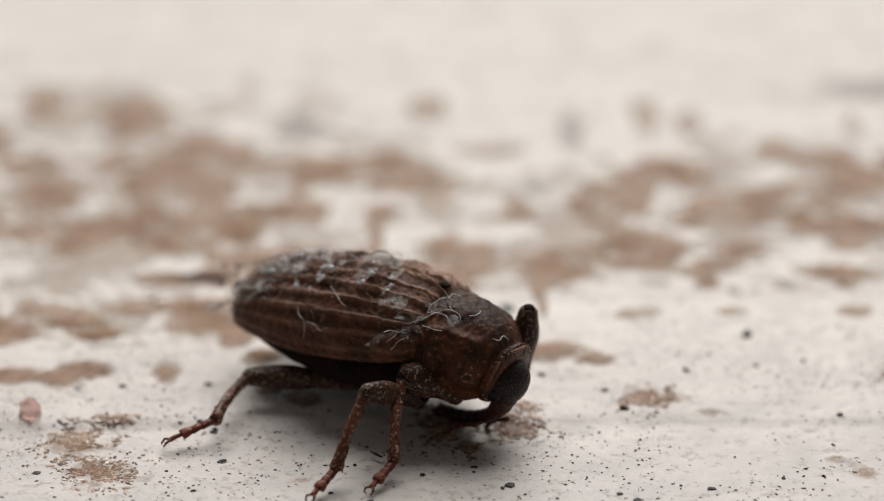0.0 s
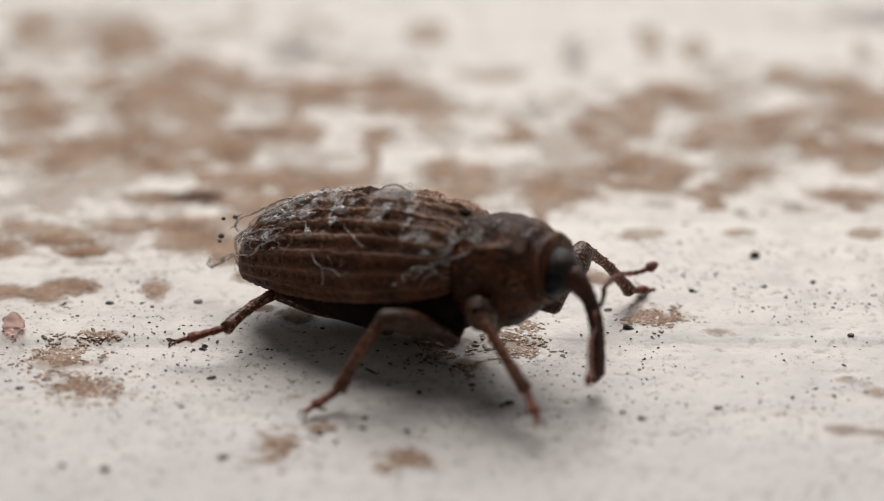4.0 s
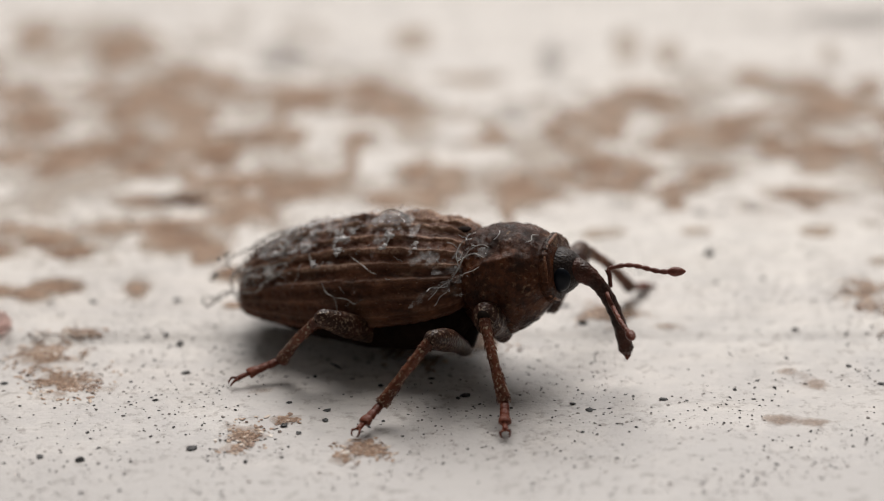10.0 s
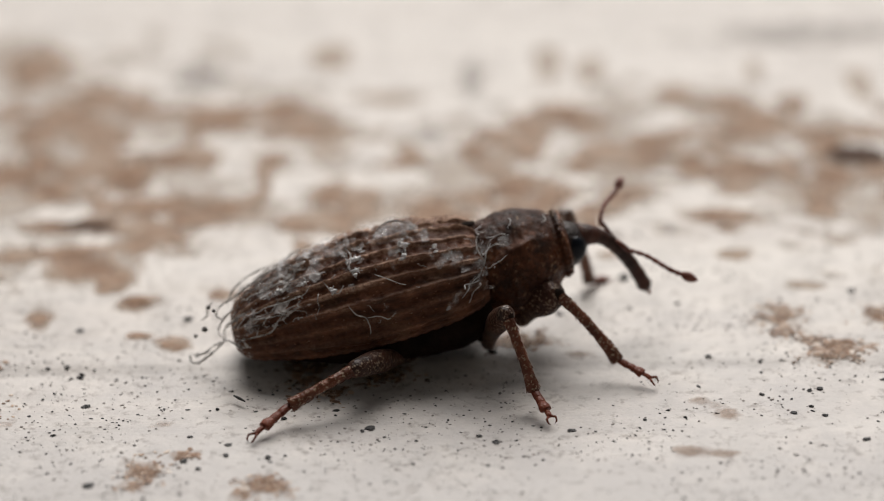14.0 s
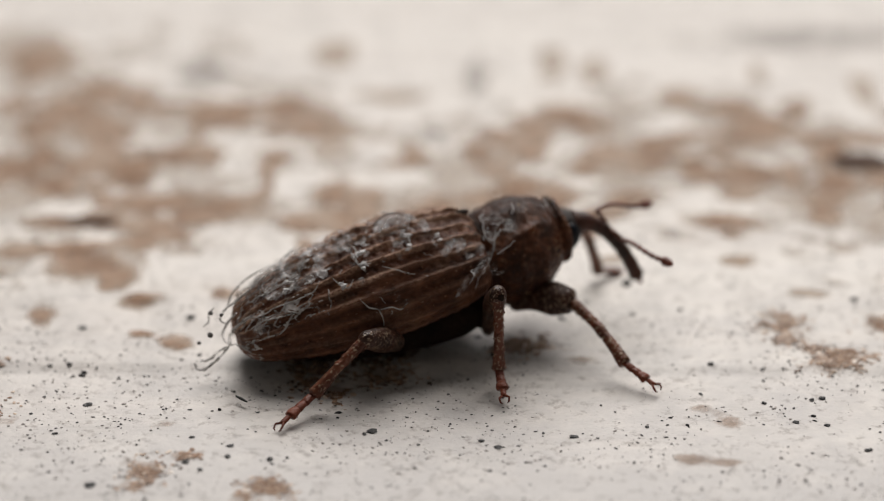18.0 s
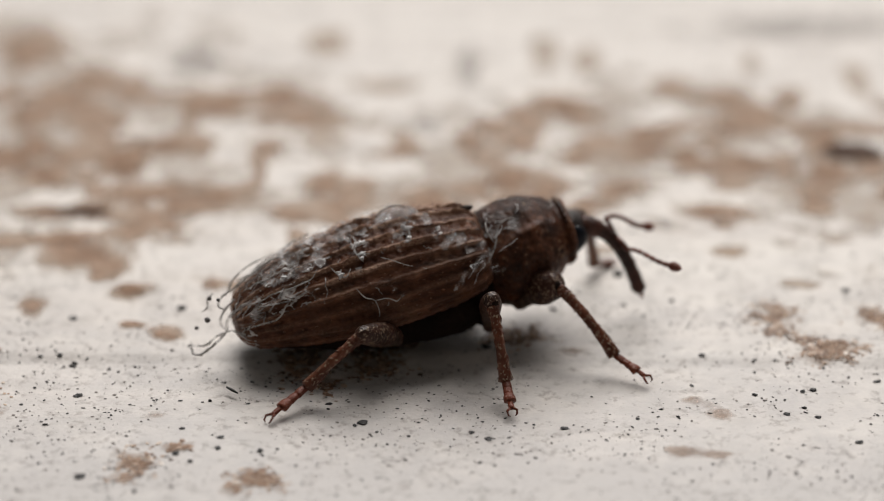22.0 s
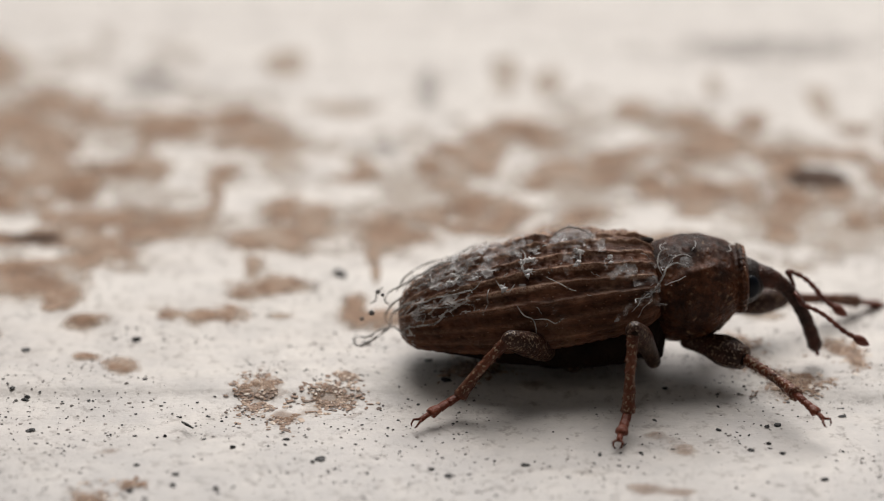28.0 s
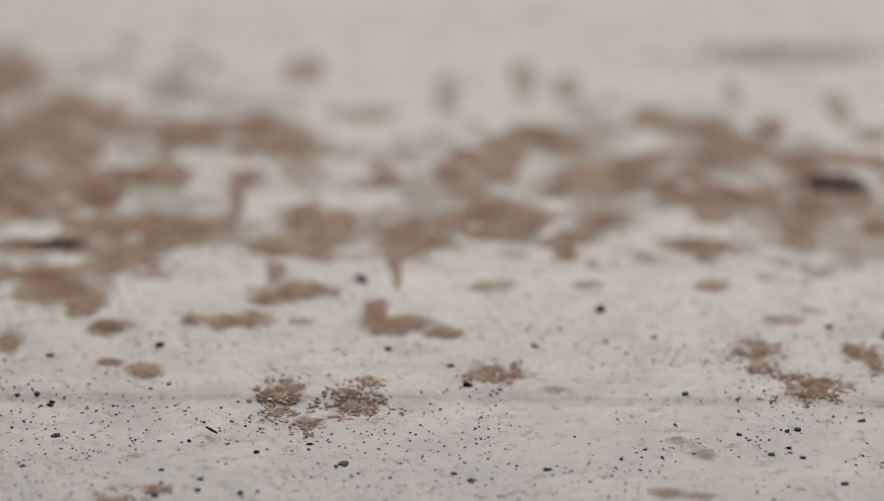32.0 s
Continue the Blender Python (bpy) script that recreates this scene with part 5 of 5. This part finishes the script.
# ---- how it moves ----
BODY = [
    (0.0, place(-0.89, -2.53, 0.88, -36.2, 2.4, -4.4)),
    (0.5, place(-0.87, -2.54, 0.87, -36.0, 2.5, -4.2)),
    (1.0, place(-0.85, -2.68, 0.87, -35.9, 2.4, -3.8)),
    (1.5, place(-0.69, -2.75, 0.87, -35.3, 2.4, -3.2)),
    (2.0, place(-0.69, -2.74, 0.88, -34.5, 2.3, -2.5)),
    (2.5, place(-0.70, -2.77, 0.90, -33.8, 2.4, -1.8)),
    (4.5, place(-0.64, -2.95, 0.91, -29.3, 7.0, 0.9)),
    (5.0, place(-0.64, -2.86, 0.90, -28.3, 7.7, 1.1)),
    (5.5, place(-0.62, -2.87, 0.90, -27.8, 7.4, 1.1)),
    (6.0, place(-0.63, -2.84, 0.90, -27.7, 6.8, 1.0)),
    (6.5, place(-0.65, -2.87, 0.89, -27.7, 6.5, 1.1)),
    (7.0, place(-0.63, -2.88, 0.89, -27.6, 6.5, 1.1)),
    (7.5, place(-0.65, -2.87, 0.88, -27.4, 6.5, 1.2)),
    (8.0, place(-0.60, -2.88, 0.88, -26.2, 6.6, 1.3)),
    (8.5, place(-0.51, -2.98, 0.87, -24.0, 7.0, 1.5)),
    (9.0, place(-0.36, -3.09, 0.85, -21.7, 7.3, 1.8)),
    (9.5, place(-0.30, -3.09, 0.84, -20.3, 7.0, 2.3)),
    (10.0, place(-0.25, -3.04, 0.83, -19.0, 6.9, 3.0)),
    (10.5, place(-0.12, -2.99, 0.82, -16.4, 7.6, 3.4)),
    (11.0, place(-0.07, -2.90, 0.81, -12.8, 8.6, 3.6)),
    (11.5, place(0.02, -2.85, 0.81, -9.6, 8.8, 3.5)),
    (12.0, place(0.18, -2.75, 0.80, -6.8, 8.4, 3.4)),
    (12.5, place(0.26, -2.72, 0.80, -3.6, 8.5, 3.2)),
    (13.0, place(0.35, -2.59, 0.80, 0.2, 9.1, 2.8)),
    (13.5, place(0.51, -2.32, 0.80, 4.2, 9.1, 2.2)),
    (14.0, place(0.66, -2.21, 0.81, 7.4, 8.5, 1.6)),
    (14.5, place(0.71, -2.13, 0.80, 9.8, 8.1, 1.1)),
    (16.5, place(0.58, -1.87, 0.82, 17.1, 8.6, -0.2)),
    (17.0, place(0.61, -1.88, 0.82, 17.7, 8.7, -0.4)),
    (17.5, place(0.57, -1.86, 0.82, 18.4, 8.6, -0.5)),
    (18.0, place(0.56, -1.87, 0.82, 18.8, 8.5, -0.5)),
    (18.5, place(0.57, -1.88, 0.82, 18.3, 8.6, -0.7)),
    (19.0, place(0.61, -1.89, 0.81, 17.8, 8.6, -0.8)),
    (19.5, place(0.57, -1.88, 0.81, 18.0, 8.4, -0.9)),
    (20.0, place(0.57, -1.88, 0.81, 18.3, 8.2, -1.0)),
    (20.5, place(0.58, -1.90, 0.81, 17.8, 8.2, -1.3)),
    (21.0, place(0.62, -1.94, 0.82, 16.8, 8.1, -1.6)),
    (21.5, place(0.63, -1.96, 0.81, 15.9, 7.8, -1.9)),
    (22.0, place(0.68, -1.98, 0.81, 15.1, 7.5, -2.3)),
    (22.5, place(0.79, -1.86, 0.81, 13.8, 7.5, -2.5)),
    (23.0, place(0.89, -1.84, 0.80, 12.2, 7.7, -2.7)),
    (23.5, place(0.98, -1.79, 0.80, 10.5, 7.9, -2.8)),
    (24.0, place(1.12, -1.81, 0.80, 9.1, 8.0, -2.7)),
    (24.5, place(1.19, -1.75, 0.79, 8.2, 8.1, -2.4)),
    (26.5, place(1.93, -1.83, 0.79, 3.2, 7.4, -1.3)),
    (27.0, place(2.38, -1.87, 0.78, 2.2, 6.3, -1.1)),
    (27.5, place(2.54, -1.91, 0.78, 1.2, 5.2, -0.9)),
    (28.0, place(2.70, -1.92, 0.78, 0.9, 4.9, -0.7)),
    (28.5, place(3.14, -1.90, 0.79, 2.4, 4.8, -0.6)),
    (29.0, place(3.48, -1.94, 0.81, 4.7, 4.2, -0.4)),
    (29.5, place(3.82, -2.11, 0.82, 6.1, 3.5, -0.2)),
    (30.0, place(4.55, -2.14, 0.83, 6.5, 3.4, -0.1)),
    (30.5, place(5.12, -2.13, 0.83, 6.6, 3.8, -0.0)),
    (31.0, place(5.69, -2.12, 0.84, 6.4, 4.1, -0.0)),
    (31.5, place(6.53, -2.09, 0.84, 6.2, 4.2, -0.0)),
    (32.0, place(7.75, -2.07, 0.84, 6.2, 4.2, -0.0)),
]
# the head's turn to its left and its nod down, in degrees
HEAD = [
    (0.0, -12, 80), (2.5, -8, 76), (4.6, 1, 13), (5.0, 7, 18), (6.0, 8, 18),
    (7.0, 1, 12), (8.0, 2, 17), (9.0, 3, 9), (9.5, 1, 11), (10.0, -1, 15),
    (10.5, -1, 10), (11.0, 5, 6), (12.0, 3, 12), (12.5, 4, 10), (13.0, 10, 4),
    (13.5, 10, 1), (14.0, 8, 2), (17.0, -5, 1), (19.0, -6, 2), (21.0, -4, 4),
    (22.0, -5, 7), (23.0, -6, 6), (24.0, -5, 8), (26.5, -4, 3), (27.0, -5, 3),
    (27.5, -6, 2), (28.0, -6, 1), (28.5, -6, 0), (32.0, 2, 8),
]
# the pronotum: its nod down, its turn to the left, how far it slides ahead and up
NOD = [(0, 24, 0, 0.02, 0.03), (2.6, 24, 0, 0.02, 0.03), (4.4, -4, -2, 0.0, 0), (9, -4, -2, -0.02, 0), (11, -4, 0, -0.01, 0), (14, -4, 0, -0.02, -0.01), (17, -2, 0, 0.05, -0.03), (24, -2, 0, 0.05, -0.05), (26.5, 0, 0, 0.04, -0.02), (28, 2, 0, 0.02, 0), (32, 2, 0, 0.02, 0)]
# the antennae: seconds, turn to the left and droop
FEEL_NEAR = [
    (0.0, -165, 30), (2.6, -165, 30), (3.4, -85, 30), (5.0, -40, -7), (6.0, -46, -3), (7.0, -33, 10),
    (8.0, -28, 21), (9.0, -34, -36), (9.5, -49, -7), (10.0, -60, -2), (10.5, -16, -6), (11.0, -9, 35),
    (12.0, -16, 36), (12.5, 1, 3), (13.0, 2, -7), (13.5, -7, 3), (14.0, -24, 26), (17.0, -70, 0),
    (19.0, -71, 5), (20.0, -70, 6), (21.0, -71, 6), (22.0, -64, 0), (23.0, -33, 15), (24.0, -52, -9),
    (26.5, -59, -35), (27.0, -29, 35), (27.5, -26, 32), (28.0, -18, 30), (32.0, -27, 30),
]
FEEL_FAR = [
    (0.0, 165, 30), (2.6, 165, 30), (3.4, 85, 10), (4.6, 68, -12), (5.0, 53, 21), (6.0, 74, 27),
    (7.0, 45, 30), (8.0, 20, 3), (9.0, 17, 6), (10.0, 17, 6), (10.5, 74, -18), (11.0, 18, 25),
    (12.0, 32, 27), (12.5, 41, -12), (13.0, 44, 27), (13.5, 35, 24), (14.0, 62, -12), (17.0, 20, 12),
    (20.0, 17, 18), (21.0, 23, 21), (22.0, 29, 27), (23.0, 26, 24), (24.0, 26, 21), (26.5, 11, -18),
    (27.0, -6, 25), (28.0, -10, 38), (32.0, -10, 30),
]
# where each foot stands: from, to, x, y
NEAR_FORE = [(0, 2.6, -1.61, -4.05), (4.3, 10.1, 0.02, -4.74), (10.8, 12.1, 1.53, -3.95), (12.9, 24.6, 2.28, -3.08), (25.6, 27.5, 3.20, -3.65), (28.1, 29.2, 4.26, -3.50), (29.6, 30.4, 5.60, -3.60), (30.8, 32, 6.9, -3.6)]
NEAR_MID = [(0, 9.6, -2.13, -4.19), (9.9, 11.2, -1.32, -4.70), (11.6, 13.1, -0.12, -4.56), (13.4, 13.6, 0.89, -4.05), (13.9, 14.4, 1.30, -3.85), (15.3, 21.2, 0.86, -3.33), (21.6, 27.2, 1.01, -3.75), (27.8, 29.1, 2.30, -3.66), (29.4, 30.3, 3.58, -3.88), (30.7, 32, 5.1, -3.9)]
NEAR_HIND = [(0, 2.5, -3.50, -3.06), (4.2, 8.4, -3.33, -2.98), (9.0, 9.1, -2.62, -3.74), (9.4, 10.6, -2.50, -3.64), (10.9, 12.6, -2.05, -3.85), (13.4, 14.2, -1.39, -4.11), (15.4, 23.6, -1.18, -3.88), (24.0, 24.7, -1.12, -3.73), (25.6, 26.4, -0.30, -3.33), (26.9, 28.5, 0.50, -3.27), (29.25, 29.6, 1.85, -3.29), (29.9, 30.3, 2.65, -3.50), (30.8, 31.2, 3.71, -3.21), (31.6, 32, 5.0, -3.3)]
FAR_FORE = [(0, 1.1, -0.36, -1.93), (1.5, 7.3, 1.06, -1.56), (7.8, 10.7, 1.50, -1.56), (11.1, 11.6, 1.40, -1.50), (12.3, 12.8, 2.10, -0.86), (13.3, 14.4, 1.99, -0.80), (15.3, 24.0, 2.14, -0.53), (25.2, 26.3, 3.45, -0.70), (26.8, 27.6, 4.35, -0.75), (28.0, 28.7, 5.15, -0.80), (29.1, 29.8, 6.1, -0.90), (30.2, 31, 7.2, -1.0), (31.4, 32, 8.6, -1.1)]
FAR_MID = [(0, 3.0, -0.80, -1.55), (4.0, 8.6, -0.45, -1.75), (9.2, 10.8, 0.05, -1.85), (11.3, 12.9, 0.35, -1.65), (13.3, 14.3, 0.45, -1.10), (15.2, 22.4, -0.10, -0.85), (22.9, 25.2, 0.35, -0.80), (25.8, 26.8, 1.40, -0.80), (27.1, 28.0, 2.10, -0.90), (28.4, 29.2, 3.05, -0.95), (29.6, 30.4, 4.1, -1.1), (30.8, 32, 5.4, -1.1)]
FAR_HIND = [(0, 3.0, -2.05, -1.00), (4.0, 8.8, -2.00, -1.30), (9.4, 10.9, -1.60, -1.55), (11.4, 13.0, -1.30, -1.70), (13.5, 14.4, -1.10, -1.60), (15.3, 22.6, -1.25, -1.50), (23.1, 25.3, -0.90, -1.40), (25.9, 27.0, 0.20, -1.25), (27.4, 28.2, 1.00, -1.20), (28.6, 29.4, 1.90, -1.30), (29.8, 30.6, 3.0, -1.4), (31.0, 32, 4.2, -1.4)]
STEPS = {("near", "fore"): NEAR_FORE, ("near", "mid"): NEAR_MID, ("near", "hind"): NEAR_HIND, ("far", "fore"): FAR_FORE, ("far", "mid"): FAR_MID, ("far", "hind"): FAR_HIND}


def between(rows, t):
    """The rows' values at t, gliding from one to the next."""
    ts = [r[0] for r in rows]
    i = max(0, min(len(rows) - 2, int(np.searchsorted(ts, t, side="right")) - 1))
    s = max(0.0, min(1.0, (t - ts[i]) / (ts[i + 1] - ts[i])))
    s = s * s * (3 - 2 * s)
    return [a + (b - a) * s for a, b in zip(rows[i][1:], rows[i + 1][1:])]


def body_at(t):
    ts = [r[0] for r in BODY]
    i = max(0, min(len(BODY) - 2, int(np.searchsorted(ts, t, side="right")) - 1))
    h = ts[i + 1] - ts[i]
    s = max(0.0, min(1.0, (t - ts[i]) / h))
    p = [BODY[max(0, min(len(BODY) - 1, k))][1].translation for k in (i - 1, i, i + 1, i + 2)]
    m0 = (p[2] - p[0]) * (h / (ts[i + 1] - ts[max(0, i - 1)]))
    m1 = (p[3] - p[1]) * (h / (ts[min(len(ts) - 1, i + 2)] - ts[i]))
    spot = (2 * s**3 - 3 * s**2 + 1) * p[1] + (s**3 - 2 * s**2 + s) * m0 + (3 * s**2 - 2 * s**3) * p[2] + (s**3 - s**2) * m1
    turn = BODY[i][1].to_quaternion().slerp(BODY[i + 1][1].to_quaternion(), s)
    return Matrix.Translation(spot) @ turn.to_matrix().to_4x4()


def nod_at(t):
    h = Matrix.Translation(HINGE * MM)
    nod, turn, ahead, lift = between(NOD, t)
    return Matrix.Translation((ahead * MM, 0, lift * MM)) @ h @ Euler((0, 0, radians(turn))).to_matrix().to_4x4() @ Euler((0, radians(nod), 0)).to_matrix().to_4x4() @ h.inverted()


def head_at(t):
    yaw, nod = between(HEAD, t)
    turn = Euler((0, 0, radians(yaw))).to_matrix() @ Euler((0, radians(nod), 0)).to_matrix()
    return nod_at(t) @ Matrix.Translation(PIVOT * MM) @ turn.to_4x4()


def foot_at(steps, t):
    """Place of the claws in millimetres: standing, or swung in an arc to the next stand."""
    for k, (t0, t1, x, y) in enumerate(steps):
        if t <= t1 or k == len(steps) - 1:
            if t >= t0 or k == 0:
                return Vector((x, y, 0.02))
            u0, u1 = steps[k - 1][1], t0
            s = (t - u0) / (u1 - u0)
            e = s * s * (3 - 2 * s)
            px, py = steps[k - 1][2:]
            return Vector((px + (x - px) * e, py + (y - py) * e, 0.02 + 0.30 * math.sin(math.pi * s)))


def aim(origin, way, up):
    x = way.normalized()
    y = up.cross(x).normalized()
    return Matrix.Translation(origin * MM) @ Matrix((x, y, x.cross(y))).transposed().to_4x4()


# how far the knees lean round the line from hip to ankle, away from upright: seconds, degrees
KNEES = {
    ("near", "fore"): [(0, -40), (1, -56), (2, -60), (2.6, -60), (4.4, -28), (6, -28), (9, -16), (10, -22), (10.8, 80), (11.2, 78), (12, -32), (12.8, 50), (13.2, 45), (14, -12), (17, 38), (22, -8), (24, -24), (27, -16), (27.5, -10), (28, 100), (28.6, 20), (29, -8), (32, -8)],
    ("near", "mid"): [(0, 4), (2, -4), (4.5, 15), (6, 20), (9, 28), (11, 20), (12, 0), (13, 16), (14, -12), (17, 0), (22, -8), (24, -4), (27, 32), (28, -4), (29, 36), (30, 40), (32, 20)],
    ("near", "hind"): [(0, -76), (1, -66), (2, -28), (2.5, -28), (4.4, -78), (8.4, -72), (9, 32), (11, 32), (12, 40), (13, 50), (14, 44), (17, 24), (22, 28), (24, 36), (27, 32), (28, 16), (29, 40), (30, 32), (32, 32)],
    ("far", "fore"): [(0, -8), (1.1, -8), (1.6, 36), (2.6, 36), (4.4, 8), (6, 8), (11, 12), (14, 0), (17, -16), (22, -20), (25, -40), (32, -40)],
    ("far", "mid"): [(0, 50), (32, 50)],
    ("far", "hind"): [(0, 50), (32, 50)],
}


def leg_poses(side, which, t, m):
    """Thigh, shin and foot in the weevil's own space, from where the claws are."""
    hip, la, lb, lc = LEGS["far fore" if (side, which) == ("far", "fore") else which]
    s = -1 if side == "near" else 1
    hip = Vector((hip.x, s * hip.y, hip.z))
    inv = m.inverted()
    tip_w = foot_at(STEPS[(side, which)], t)
    hip_w = (m @ (hip * MM)) / MM
    back = Vector((hip_w.x - tip_w.x, hip_w.y - tip_w.y, 0)).normalized()
    near_by = min(1.0, Vector((hip_w.x - tip_w.x, hip_w.y - tip_w.y)).length / 1.1)
    ankle_w = tip_w + back * lc * (0.93 if near_by == 1 else 0.93 * near_by**1.5) + Vector((0, 0, 0.13 + 0.30 * (1 - near_by)))
    reach = (ankle_w - hip_w).length
    far = (la + lb) * 0.985
    if reach > far:
        ankle_w = hip_w + (ankle_w - hip_w) * (far / reach)
    v = ankle_w - hip_w
    d = max(abs(la - lb) + 0.02, v.length)
    c = max(-1.0, min(1.0, (la * la + d * d - lb * lb) / (2 * la * d)))
    axis = v.normalized()
    up = (Vector((0, 0, 1)) - axis * axis.z).normalized()
    lean = radians(between(KNEES[(side, which)], t)[0])
    bend = math.cos(lean) * up + math.sin(lean) * up.cross(axis)
    knee_w = hip_w + la * (c * axis + math.sqrt(1 - c * c) * bend)
    knee, ankle, tip = [(inv @ (p * MM)) / MM for p in (knee_w, ankle_w, tip_w)]
    side_way = inv.to_3x3() @ bend
    return aim(hip, knee - hip, side_way), aim(knee, ankle - knee, side_way + 0.3 * (ankle - hip).normalized()), aim(ankle, tip - ankle, Vector((0, 0, 1)))


def motions():
    ticks = [round(0.1 * i, 1) for i in range(321)]
    bodies = [(t, body_at(t)) for t in ticks]
    walk(weevil, bodies)
    slow = ticks[::2] + [32.0] if ticks[::2][-1] != 32.0 else ticks[::2]
    walk(pronotum, [(t, nod_at(t)) for t in slow])
    walk(head, [(t, head_at(t)) for t in slow])
    for side, rows, s in (("near", FEEL_NEAR, -1), ("far", FEEL_FAR, 1)):
        keys = []
        for t in slow:
            base = head_at(t) @ (ELBOWS[s] * MM)
            yaw, droop = between(rows, t)
            keys.append((t, Matrix.Translation(base) @ (Euler((0, 0, radians(yaw))).to_matrix() @ Euler((0, radians(droop), 0)).to_matrix()).to_4x4()))
        walk(antennae[side], keys)
    for (side, which), obs in legs.items():
        tracks = [leg_poses(side, which, t, m) for t, m in bodies]
        for k, ob in enumerate(obs):
            walk(ob, [(t, tr[k]) for t, tr in zip(ticks, tracks)])


motions()
